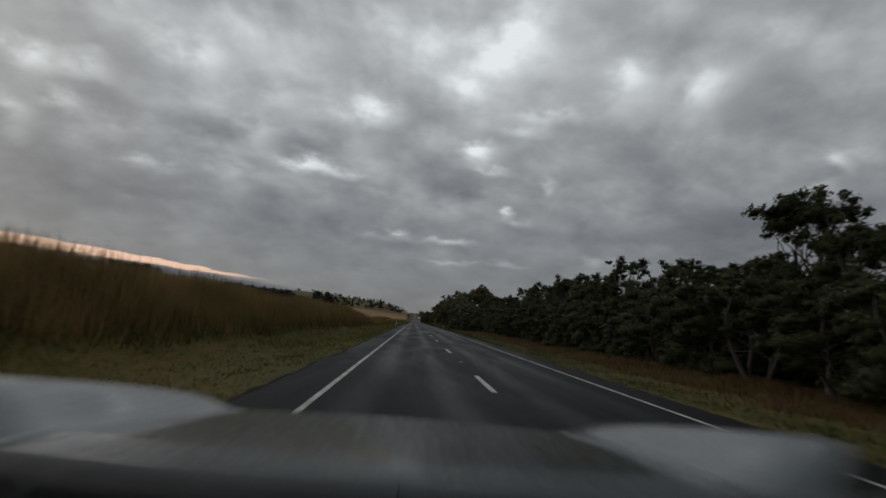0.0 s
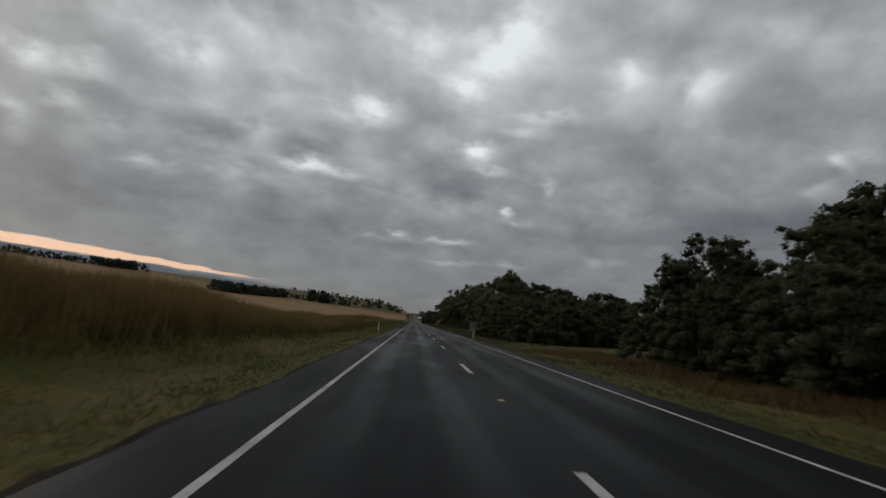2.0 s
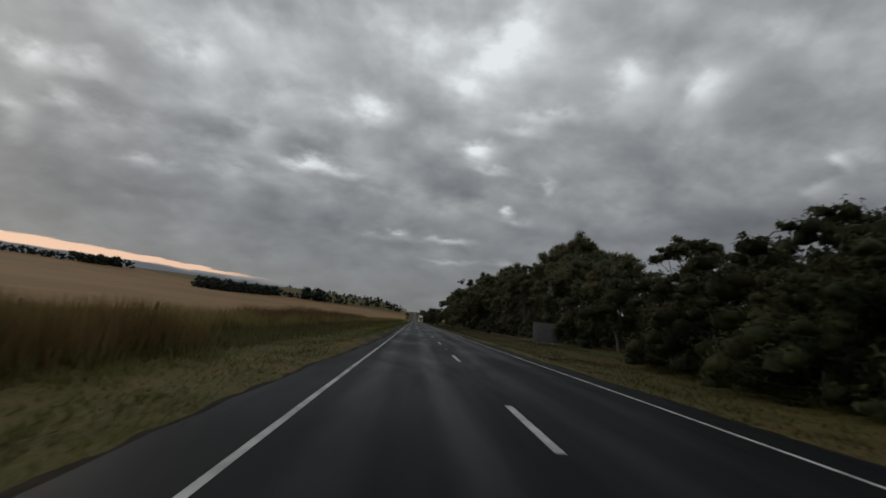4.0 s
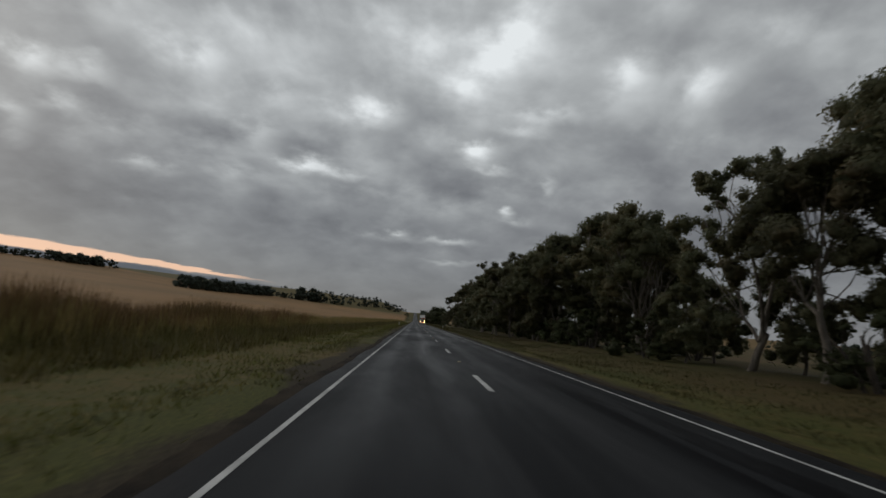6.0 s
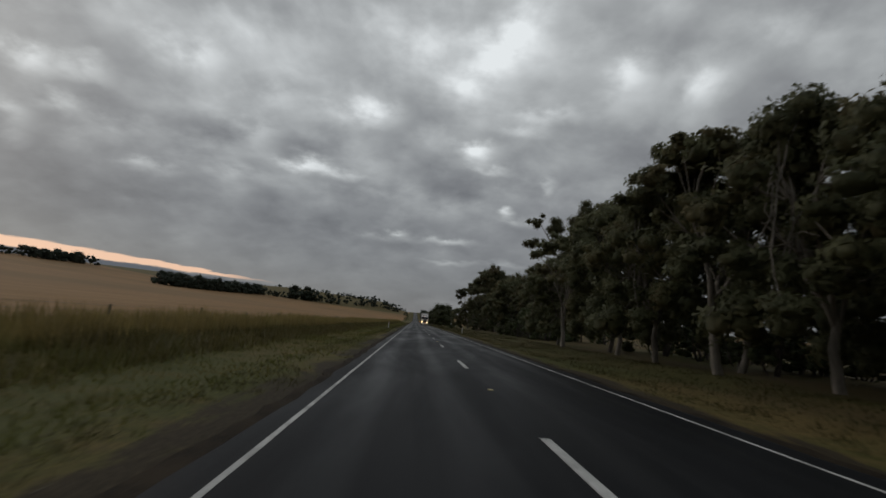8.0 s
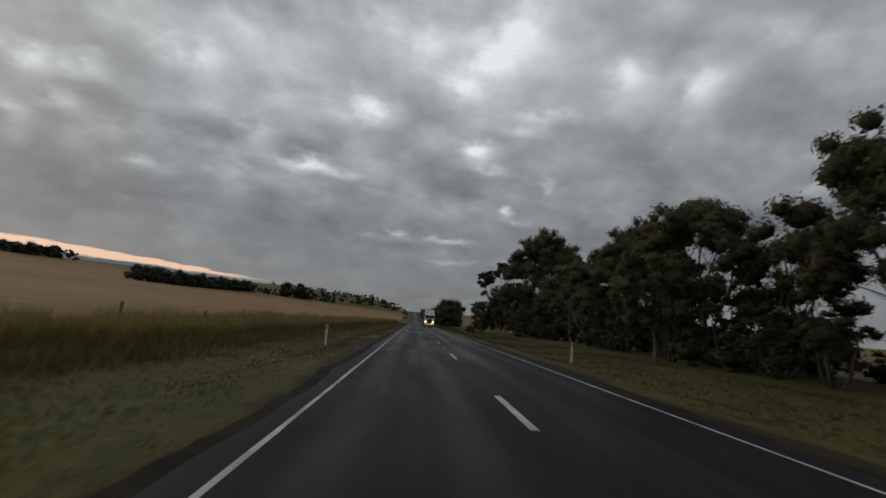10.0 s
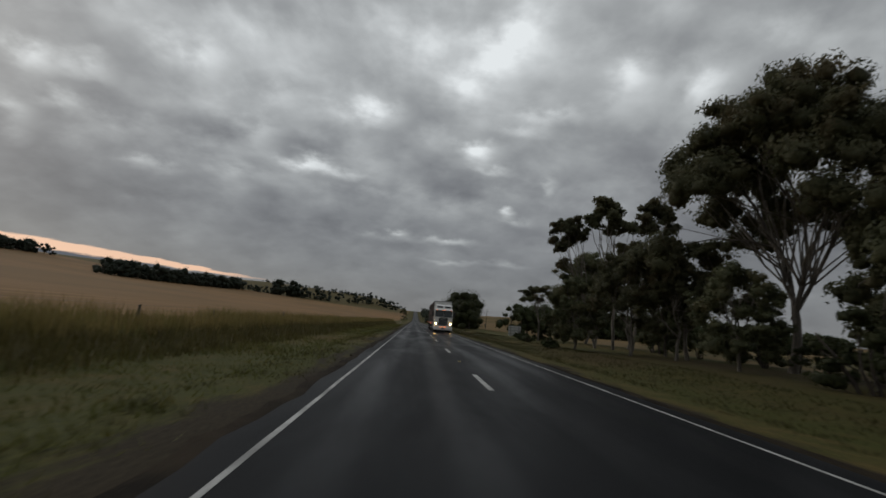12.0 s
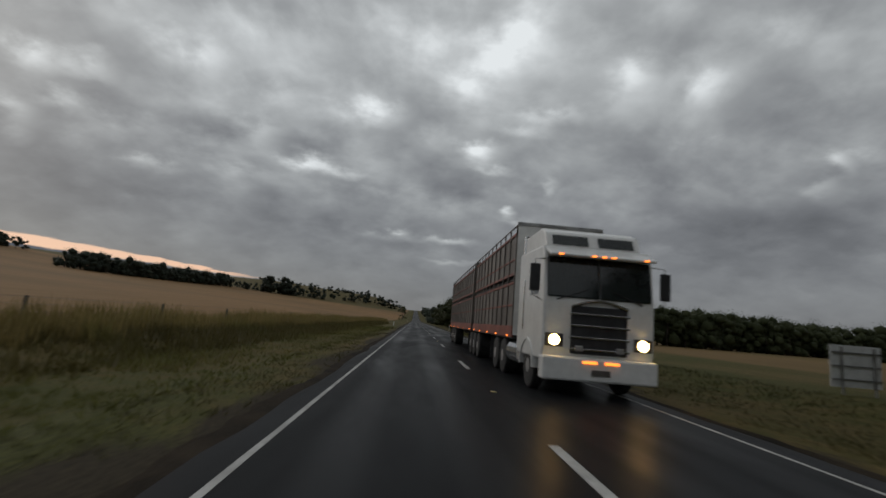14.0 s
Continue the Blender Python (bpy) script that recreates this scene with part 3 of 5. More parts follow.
def grass(name, label, count, x0, x1, y0, y1, tall, width, material, seed, toward=0.0, lean=0.35, blades=6, spread=0.10, keep=None, upturn=0.0):
    """Tufts of narrow blades; toward: how much the tufts crowd to the near end; last value: how far shading normals
    turn skyward to brighten the flat blades.
    """
    rng = np.random.default_rng(seed)
    x = rng.uniform(x0, x1, count)
    y = y0 + (y1 - y0) * rng.uniform(0, 1, count) ** (1.0 + toward)
    if keep is not None:
        ok = np.array([keep(a, b) for a, b in zip(x, y)])
        x, y = x[ok], y[ok]
    count = len(x)
    z = np.array([height(a, b) for a, b in zip(x, y)]) - 0.03
    big = np.array([0.75 + 0.5 * noise.noise((a * 0.35, b * 0.25, 5.0)) for a, b in zip(x, y)])
    bx = np.repeat(x, blades) + rng.normal(0, spread, count * blades)
    by = np.repeat(y, blades) + rng.normal(0, spread, count * blades)
    bz = np.repeat(z, blades)
    h = tall * np.repeat(big, blades) * rng.uniform(0.55, 1.25, count * blades)
    turn = rng.uniform(0, 2 * np.pi, count * blades)
    wx, wy = np.cos(turn) * width * 0.5, np.sin(turn) * width * 0.5
    lx = rng.normal(0, lean, count * blades) * h
    ly = rng.normal(0, lean, count * blades) * h
    n = count * blades
    v = np.empty((n, 3, 3))
    v[:, 0] = np.stack([bx - wx, by - wy, bz], 1)
    v[:, 1] = np.stack([bx + wx, by + wy, bz], 1)
    v[:, 2] = np.stack([bx + lx, by + ly, bz + h], 1)
    faces = np.arange(n * 3).reshape(-1, 3)
    me = from_arrays(name, v.reshape(-1, 3), faces, material, soft=upturn > 0)
    if upturn:
        # blades stay flat; only their normals tip up, for a brighter look
        own = unit(np.cross(v[:, 1] - v[:, 0], v[:, 2] - v[:, 0]))
        me.normals_split_custom_set_from_vertices(np.repeat(unit(own * (1 - upturn) + np.array((0.0, 0.0, upturn))), 3, axis=0))
    return tagged(new(name, me), label, "grass", kind="stuff")


def build_grass():
    grass("tall_grass", "tall dry brown grass on the bank", 19000, -14.8, -8.8, -2, 130, 1.45, 0.040, GRASS_TALL, 1, 0.1, 0.14, 8, 0.22)
    grass("tall_grass", "tall dry brown grass along the fence", 18000, -15.0, -11.0, 125, 560, 1.25, 0.050, GRASS_FENCE, 2, 0.15, 0.15, 8, 0.25, upturn=0.3)
    grass("rank_grass", "rank green grass below the fence", 15000, -11.8, -8.4, -2, 520, 0.62, 0.045, GRASS_RANK, 4, 0.0, 0.25, 8, 0.25, upturn=0.6)
    grass("tall_grass", "rank brown grass heaped along the field", 4500, -14.6, -11.6, 146, 216, 1.62, 0.050, GRASS_TALL, 10, 0.0, 0.16, 8, 0.25, upturn=0.3)
    grass("rank_grass", "knee-high mottled grass below the bank", 9000, -9.4, -6.2, -2, 480, 0.33, 0.042, GRASS_RANK, 9, 0.0, 0.35, 8, 0.25, upturn=0.6, keep=
          lambda x, y: noise.noise((x * 0.5, y * 0.12, 41.0)) + 0.5 * noise.noise((x * 1.1, y * 0.5, 43.0)) > 0.30 * (x + 8.3))
    grass("verge_grass", "green verge grass with straw tufts", 26000, -9.6, -3.9, -2, 470, 0.15, 0.034, GRASS_GREEN, 3, 0.0, 0.6, 7, 0.28, upturn=0.5, keep=
          lambda x, y: not (299 < y < 314 and x > -6.5 and noise.noise((x * 0.7, y * 0.3, 9.0)) > -0.35) and x < -4.2 - 0.55 * smooth(118, 150, y) + 0.7 * noise.noise((x * 0.4, y * 0.15, 21.0)))
    grass("dry_verge_grass", "short dry grass beside the road", 20000, 4.6, 12.0, -2, 470, 0.16, 0.036, GRASS_DRY, 5, 0.0, 0.6, 7, 0.28, upturn=0.5, keep=
          lambda x, y: x > 4.6 + 0.8 * smooth(118, 150, y) + 0.8 * noise.noise((x * 0.4, y * 0.15, 31.0)))
    grass("edge_grass", "patchy grass tufts invading the gravel shoulder", 9000, -5.6, -3.75, -2, 470, 0.13, 0.028, GRASS_DRY, 7, 0.0, 0.7, 8, 0.16,
          lambda x, y: noise.noise((x * 0.9, y * 0.22, 2.0)) + 0.4 * noise.noise((x * 2.0, y * 0.9, 6.0)) > 0.55 * (x + 4.6) and x < -4.2 + 0.35 * smooth(118, 150, y))
    grass("edge_grass", "patchy dry tufts along the gravel shoulder", 7000, 3.9, 6.2, -2, 470, 0.13, 0.028, GRASS_DRY, 8, 0.0, 0.7, 8, 0.16,
          lambda x, y: noise.noise((x * 0.9, y * 0.22, 12.0)) + 0.4 * noise.noise((x * 2.0, y * 0.9, 16.0)) > 0.45 * (5.0 - x) and x > 4.55 - 0.5 * smooth(118, 150, y))
    grass("straw_grass", "long dry brown grass beside the dark wood", 8000, 6.6, 12.5, -2, 92, 0.38, 0.04, GRASS_TALL, 6, 0.0, 0.35, 8, 0.22, upturn=0.5, keep=
          lambda x, y: noise.noise((x * 0.4, y * 0.15, 51.0)) > 0.5 * (8.0 - x))


build_grass()

# ---------------------------------------------------------------- trees


def knot(fine):
    bm = fresh()
    bmesh.ops.create_icosphere(bm, subdivisions=fine, radius=1.0)
    bm.verts.index_update()
    out = np.array([v.co[:] for v in bm.verts]), np.array([[v.index for v in f.verts] for f in bm.faces])
    bm.free()
    return out


KNOT = knot(1)


def leaf_cloud(rng, centres, sizes, flats, count, length, width, shell=0.62, core=0.62):
    """Small leaves that wrap rounded clumps, denser on top; each clump is close grown inside. Gives vertices, faces and normals."""
    centres, sizes, flats = np.array(centres), np.array(sizes), np.array(flats)
    share = sizes ** 2 / np.sum(sizes ** 2)
    which = rng.choice(len(centres), count, p=share)
    d = unit(rng.normal(0, 1, (count, 3)))
    d[:, 2] = np.where((d[:, 2] < -0.2) & (rng.uniform(0, 1, count) < 0.6), -d[:, 2], d[:, 2])
    squash = np.stack([np.ones(count), np.ones(count), flats[which]], 1)
    r = sizes[which] * (shell + (1.08 - shell) * rng.uniform(0, 1, count) ** 0.8)
    r *= 1 + 0.15 * np.sin(d[:, 0] * 7 + which) * np.cos(d[:, 1] * 6 + which * 2)
    p = centres[which] + d * r[:, None] * squash
    out = unit(d / squash)
    a = unit(rng.normal(0, 1, (count, 3)) + np.array((0, 0, -0.4)))
    a = unit(a - out * np.einsum("ij,ij->i", a, out)[:, None] * 0.65)
    b = unit(np.cross(a, out + rng.normal(0, 0.45, (count, 3))))
    size = rng.uniform(0.55, 1.3, count)[:, None]
    v = np.empty((count, 3, 3))
    v[:, 0] = p - a * length * size * 0.4 + b * width * size * 0.5
    v[:, 1] = p - a * length * size * 0.4 - b * width * size * 0.5
    v[:, 2] = p + a * length * size * 0.6
    own = np.cross(v[:, 1] - v[:, 0], v[:, 2] - v[:, 0])
    turn = np.einsum("ij,ij->i", own, out) < 0
    v[turn] = v[turn][:, (1, 0, 2)]
    own[turn] *= -1
    bend = unit(out + unit(own) * 0.35)
    verts, faces, normals = [v.reshape(-1, 3)], [np.arange(count * 3).reshape(-1, 3)], [np.repeat(bend, 3, axis=0)]
    ball, tri = KNOT
    start = count * 3
    for c, r, f in zip(centres, sizes, flats):
        k = ball * (1 + rng.normal(0, 0.17, (len(ball), 1)))
        k = k * core * r * np.array((1.0, 1.0, f))
        k[:, 2] = np.maximum(k[:, 2], -0.55 * r * f)
        verts.append(k + c)
        faces.append(tri + start)
        normals.append(unit(ball / np.array((1.0, 1.0, f)) + rng.normal(0, 0.20, ball.shape)))
        start += len(ball)
    return np.concatenate(verts), np.concatenate(faces), np.concatenate(normals)


def crown_mesh(name, v, f, nrm, material):
    me = from_arrays(name, v, f, material, soft=True)
    me.normals_split_custom_set_from_vertices(nrm)
    return me


def limb(rng, bm, start, end, r0, r1, bend=0.12, steps=5, sides=6):
    start, end = Vector(start), Vector(end)
    run = (end - start).length
    side = Vector(rng.normal(0, 1, 3)) * run * bend
    pts, rad = [], []
    for i in range(steps + 1):
        t = i / steps
        p = start.lerp(end, t) + side * math.sin(t * math.pi) + Vector(rng.normal(0, 0.012, 3)) * run
        pts.append(p if 0 < i < steps else start.lerp(end, t))
        rad.append(r0 + (r1 - r0) * t)
    tube(bm, pts, rad, sides, caps=False)
    return pts


def gum_tree(name, seed, tall, spread, fork, clumps, leaves, label, bark=None, leaf=None, flat=0.9, clump=0.27, low=0.0, category="tree", fan=False, leaf_size=0.29, shell=0.7, droop=0.40, stout=1.0):
    """A eucalypt: bare forking limbs under a scalloped dome of rounded leaf clumps; shell: how many clumps lie in the dome, low: how far down the others hang."""
    rng = np.random.default_rng(seed)
    tree = thing(name, pose(0, 0, 0), label, category)
    bm = fresh()
    girth = (tall * 0.0105 + 0.045) * stout
    top = Vector((rng.normal(0, 0.03) * tall, rng.normal(0, 0.03) * tall, tall * fork))
    limb(rng, bm, (0, 0, -0.3), top, girth * 1.25, girth * 0.85, 0.04, 5, 8)
    mains = []
    count = int(rng.integers(3, 6))
    for k in range(count):
        a = 2 * math.pi * (k + rng.uniform(-0.25, 0.25)) / count
        out = spread * rng.uniform(0.30, 0.55)
        end = Vector((math.cos(a) * out, math.sin(a) * out, tall * rng.uniform(0.62, 0.82)))
        start = top.lerp(Vector((0, 0, tall * fork * 0.5)), rng.uniform(0, 0.5))
        mains.append(limb(rng, bm, start, end, girth * 0.6, girth * 0.25, 0.10, 6, 6))
    centres, sizes, flats = [], [], []
    for k in range(clumps):
        a = k * 2.39996 + rng.normal(0, 0.15)
        rr = spread * math.sqrt((k + 0.5) / clumps) * rng.uniform(0.88, 1.06)
        main = min(mains, key=lambda m: abs(math.remainder(math.atan2(m[-1].y, m[-1].x) - a, 2 * math.pi)) + rng.uniform(0, 0.5))
        start = main[int(rng.integers(1, 4))] if fan else main[int(rng.integers(2, 7))]
        dome = tall * (0.95 - droop * (rr / spread) ** 2.2) - rng.uniform(0, 0.05) * tall
        hung = rng.uniform(0, 1) > shell and k > 3
        z = dome - (rng.uniform(0.25, 1.0) * tall * (0.25 + low) if hung else 0.0)
        end = Vector((math.cos(a) * rr, math.sin(a) * rr, max(z, tall * 0.15)))
        end = start.lerp(end, 0.92) if (end - start).length > spread * 1.2 else end
        limb(rng, bm, start, end, girth * (0.26 if fan else 0.20), 0.02, 0.05 if fan else 0.12, 4, 5)
        c = spread * clump * rng.uniform(0.8, 1.2)
        for m in range(6):
            centres.append(end + Vector(rng.normal(0, c * (0.50 if m else 0.0), 3)) * Vector((1, 1, 0.8)))
            sizes.append(c * (rng.uniform(0.44, 0.66) if m else 0.85))
            flats.append(flat * rng.uniform(0.8, 1.25))
    for k in range(int(count * 1.5)):
        main = mains[k % count]
        start = main[int(rng.integers(1, 5))]
        limb(rng, bm, start, start + Vector((rng.normal(0, 0.16), rng.normal(0, 0.16), rng.uniform(0.0, 0.16))) * min(tall, 4.0 * spread), girth * 0.14, 0.01, 0.15, 4, 4)
    v, f, nrm = leaf_cloud(rng, centres, sizes, flats, leaves, leaf_size, leaf_size * 0.48, 0.55, 0.60)
    grow = tall / np.max(v[:, 2])
    v *= grow
    bmesh.ops.scale(bm, vec=(grow, grow, grow), verts=bm.verts)
    part("trunk", bm, bark or BARK_PALE, tree, soft=True)
    crown = new("crown", crown_mesh("crown", v, f, nrm, leaf or LEAF_GUM))
    crown.parent = tree
    return tree


def open_gum(name, seed, tall, label):
    """A tall eucalypt whose few long limbs fan out towards the road, each with its own separate tufts of leaves."""
    rng = np.random.default_rng(seed)
    tree = thing(name, pose(0, 0, 0), label, "tree")
    bm = fresh()
    fork = Vector((-0.2, 0.0, tall * 0.08))
    limb(rng, bm, (0.1, 0, -0.4), fork, tall * 0.026, tall * 0.021, 0.03, 4, 10)
    centres, sizes, flats = [], [], []

    def tuft(at, r):
        for m in range(7):
            centres.append(at + Vector(rng.normal(0, r * (0.46 if m else 0.0), 3)) * Vector((1, 1, 0.55)))
            sizes.append(r * (rng.uniform(0.36, 0.56) if m else 0.62))
            flats.append(0.8 * rng.uniform(0.8, 1.2))

    limbs = 7
    for k in range(limbs):
        lean = radians(-40 + 8.5 * k)
        reach = tall * (0.93 + 0.05 * math.sin(k * 1.9) - 0.06 * (k == 0))
        end = Vector((math.sin(lean) * reach, rng.uniform(-2.2, 2.2), math.cos(lean) * reach))
        path = limb(rng, bm, fork.lerp(Vector((0, 0, 0)), rng.uniform(0, 0.3)), end, tall * 0.0115, tall * 0.002, 0.07, 8, 7)
        tuft(end, tall * (0.066 if k == 0 else 0.062 if k == 1 else 0.098))
        sides = 2 if k < 2 else 6
        for m in range(sides):
            start = path[int(rng.integers(2 if k > 2 else 4, 7))] if m else path[5]
            away = Vector((rng.uniform(-1, 1), rng.uniform(-0.8, 0.8), rng.uniform(0.0, 0.8))) * tall * (0.08 if k < 2 else 0.13)
            limb(rng, bm, start, start + away, tall * 0.0035, 0.015, 0.10, 4, 5)
            tuft(start + away, tall * (rng.uniform(0.030, 0.045) if k < 2 else rng.uniform(0.050, 0.082)))
        for m in range(5):
            start = path[int(rng.integers(3, 8))]
            limb(rng, bm, start, start + Vector((rng.normal(0, 0.06), rng.normal(0, 0.06), rng.uniform(0.0, 0.08))) * tall, tall * 0.0018, 0.008, 0.12, 4, 4)
    v, f, nrm = leaf_cloud(rng, centres, sizes, flats, 30000, 0.30, 0.14, 0.50, 0.60)
    part("trunk", bm, BARK_PALE, tree, soft=True)
    crown = new("crown", crown_mesh("crown", v, f, nrm, LEAF_GUM))
    crown.parent = tree
    return tree


def bushy_tree(name, seed, tall, spread, clumps, leaves, label, leaf=None, bark=None, skirt=0.08, flat=0.8, clump=0.2, category="tree", cone=0.0, leaf_size=0.19, core=0.70):
    """A dense tree or shrub, leafy nearly to the ground, with stems inside and an uneven outline."""
    rng = np.random.default_rng(seed)
    tree = thing(name, pose(0, 0, 0), label, category)
    bm = fresh()
    girth = tall * 0.018 + 0.03
    centres, sizes, flats = [], [], []
    stems = [(rng.normal(0, spread * 0.12), rng.normal(0, spread * 0.12)) for _ in range(int(rng.integers(2, 5)))]
    tops = []
    for sx, sy in stems:
        end = (sx * 3, sy * 3, tall * rng.uniform(0.6, 0.85))
        tops.append(limb(rng, bm, (sx, sy, -0.25), end, girth, girth * 0.3, 0.08, 6, 6))
    for k in range(clumps):
        z = tall * (skirt + (0.92 - skirt) * rng.uniform(0, 1) ** 0.85)
        t = z / tall
        reach = spread * (math.sqrt(max(1 - (t * 1.02 - 0.3) ** 2 / 0.55, 0.03)) * (1 - cone) + cone * (1.05 - t))
        a = rng.uniform(0, 2 * math.pi)
        rr = reach * math.sqrt(rng.uniform(0.12, 1.0))
        c = tall * clump * rng.uniform(0.55, 1.2) * (1 - 0.4 * t)
        end = Vector((math.cos(a) * rr, math.sin(a) * rr, z))
        start = tops[k % len(tops)][min(int(t * 6), 5)]
        limb(rng, bm, start, end, girth * 0.22, 0.012, 0.1, 3, 4)
        for m in range(3):
            centres.append(end + Vector(rng.normal(0, c * (0.55 if m else 0.0), 3)))
            sizes.append(c * (0.80 - 0.12 * m))
            flats.append(flat * rng.uniform(0.7, 1.2))
    part("trunk", bm, bark or BARK_DARK, tree, soft=True)
    v, f, nrm = leaf_cloud(rng, centres, sizes, flats, leaves, leaf_size, leaf_size * 0.6, core - 0.04, core)
    v[:, 2] = np.maximum(v[:, 2], 0.04)
    crown = new("crown", crown_mesh("crown", v, f, nrm, leaf or LEAF_DARK))
    crown.parent = tree
    return tree


def stand(tree, x, y, turn=0.0, size=1.0, first=False, lean=0.0):
    """Put a tree, or a copy of it, on the ground; lean: degrees towards the road."""
    at = Matrix.Translation((x, y, height(x, y))) @ Matrix.Rotation(radians(-lean), 4, "Y") @ Matrix.Rotation(radians(turn), 4, "Z")
    if first:
        tree.matrix_basis = at @ Matrix.Diagonal((size, size, size, 1))
        return tree
    k = size / tree.scale[0]
    return copy_thing(tree, at @ Matrix.Diagonal((k, k, k, 1)))


class Grove:
    """One tree that stands once as made, and then as copies."""

    def __init__(self, tree, group):
        self.tree, self.used = tree, False
        tree["group"] = group

    def add(self, x, y, turn=0.0, size=1.0, lean=0.0):
        ob = stand(self.tree, x, y, turn, size, not self.used, lean)
        self.used = True
        return ob


def build_roadside_trees():
    rng = random.Random(4)
    scrub = [Grove(bushy_tree("scrub_tree", 20 + k, 5.6, 2.3 + 0.3 * k, 34, 5000, "dense dark green roadside tree, leafy to the ground", LEAF_DARK, clump=0.17, skirt=0.0, leaf_size=0.21), "scrub trees beside the road") for k in range(4)]
    ragged = [Grove(bushy_tree("scrub_tree", 30 + k, 8.0, 2.3 + 0.3 * k, 64, 9000, "tall ragged dark green roadside tree", LEAF_DARK, clump=0.105, skirt=0.03, cone=0.25, flat=0.9, core=0.55, leaf_size=0.21), "tall scrub trees beside the road") for k in range(3)]
    # the dark wood at the start: low scrub in front, then taller trees
    for low_row, x, gap, lo, hi in ((True, 12.4, 3.0, 0.55, 0.85), (False, 16.2, 3.8, 0.90, 1.18)):
        y = 2.0 if low_row else 4.0
        while y < (84 if low_row else 88):
            scrub[rng.randrange(4)].add(x + rng.uniform(-0.9, 0.9), y, rng.uniform(0, 360), rng.uniform(lo, hi))
            y += gap * rng.uniform(0.75, 1.25)
    for x, y, high in ((15.0, 19.0, 8.6), (13.6, 15.5, 6.3), (12.6, 12.0, 5.6), (15.6, 46.7, 7.7), (14.0, 43.5, 6.4), (13.8, 39.5, 6.3), (17.8, 60.4, 8.4), (16.2, 61.6, 7.4),
                       (17.8, 42.2, 8.9), (17.1, 33.0, 7.5), (15.5, 54.9, 8.1), (18.9, 68.0, 8.1), (18.7, 88.4, 9.4), (16.4, 88.6, 7.6), (14.0, 79.5, 6.9), (13.0, 73.0, 6.4), (17.0, 30.0, 6.9), (16.5, 24.5, 6.4), (17.4, 75.0, 9.4), (19.6, 78.0, 9.0)):
        ragged[rng.randrange(3)].add(x, y, rng.uniform(0, 360), high / 8.0)
    # rounded wattles
    wattle = [Grove(bushy_tree("wattle_bush", 40 + k, 4.2, 3.0, 34, 7200, "broad rounded dark green wattle bush", LEAF_BUSH, flat=0.85, clump=0.25, skirt=0.0, category="bush", leaf_size=0.17, core=0.70), "wattle bushes beside the road") for k in range(3)]
    for x, y, size in ((12.8, 107.0, 0.9), (17.6, 110.5, 0.6), (16.0, 110.0, 1.1), (18.6, 114.5, 0.85), (11.0, 110.0, 0.8), (14.5, 113.0, 1.4), (9.8, 114.5, 0.65), (12.8, 117.0, 1.15), (18.5, 115.5, 1.4),
                       (9.8, 120.0, 0.8), (12.8, 123.0, 1.35), (16.5, 121.5, 1.35), (10.4, 126.5, 0.9), (13.6, 130.0, 1.45), (11.4, 133.5, 1.05), (14.5, 137.0, 1.45), (13.2, 141.5, 1.3),
                       (23.0, 131.0, 1.95), (27.0, 127.5, 1.8), (25.5, 121.0, 1.6), (29.0, 124.0, 1.15), (21.0, 122.0, 1.6), (22.0, 117.0, 1.0), (19.5, 129.0, 1.8), (17.0, 133.0, 1.8)):
        wattle[rng.randrange(3)].add(x, y, rng.uniform(0, 360), size)
    group = "gum trees along the road"
    gums = [
        Grove(gum_tree("gum_tree", 60, 11.0, 3.6, 0.28, 28, 12500, "tall gum tree with bare pale limbs and olive crown", low=0.20, clump=0.27, fan=True), group),
        Grove(gum_tree("gum_tree", 61, 12.0, 4.4, 0.20, 40, 18000, "spreading gum tree with rounded dark olive crown", low=0.30, clump=0.25), group),
        Grove(gum_tree("gum_tree", 62, 10.0, 3.3, 0.34, 18, 9000, "gum tree with layered umbrella plates of leaves", flat=0.6, clump=0.23, fan=True, shell=0.75, droop=0.30), group),
        Grove(gum_tree("gum_tree", 63, 14.0, 4.6, 0.16, 30, 13000, "tall sparse gum tree with open crown", clump=0.17, low=0.42, shell=0.45), group),
        Grove(gum_tree("gum_tree", 64, 9.5, 3.5, 0.22, 42, 14000, "dense leafy gum tree with low branches", low=0.42, clump=0.27, shell=0.5), group),
        Grove(gum_tree("gum_tree", 65, 12.0, 4.4, 0.20, 34, 17500, "high domed gum tree on fanned pale limbs", clump=0.25, low=0.0, fan=True, shell=0.85), group),
        Grove(gum_tree("gum_tree", 66, 19.0, 7.8, 0.22, 56, 46000, "very tall domed gum tree on fanned pale limbs", clump=0.21, low=-0.02, fan=True, leaf_size=0.32, shell=0.85), group),
    ]
    tall = (11.0, 12.0, 10.0, 14.0, 9.5, 12.0, 19.0)
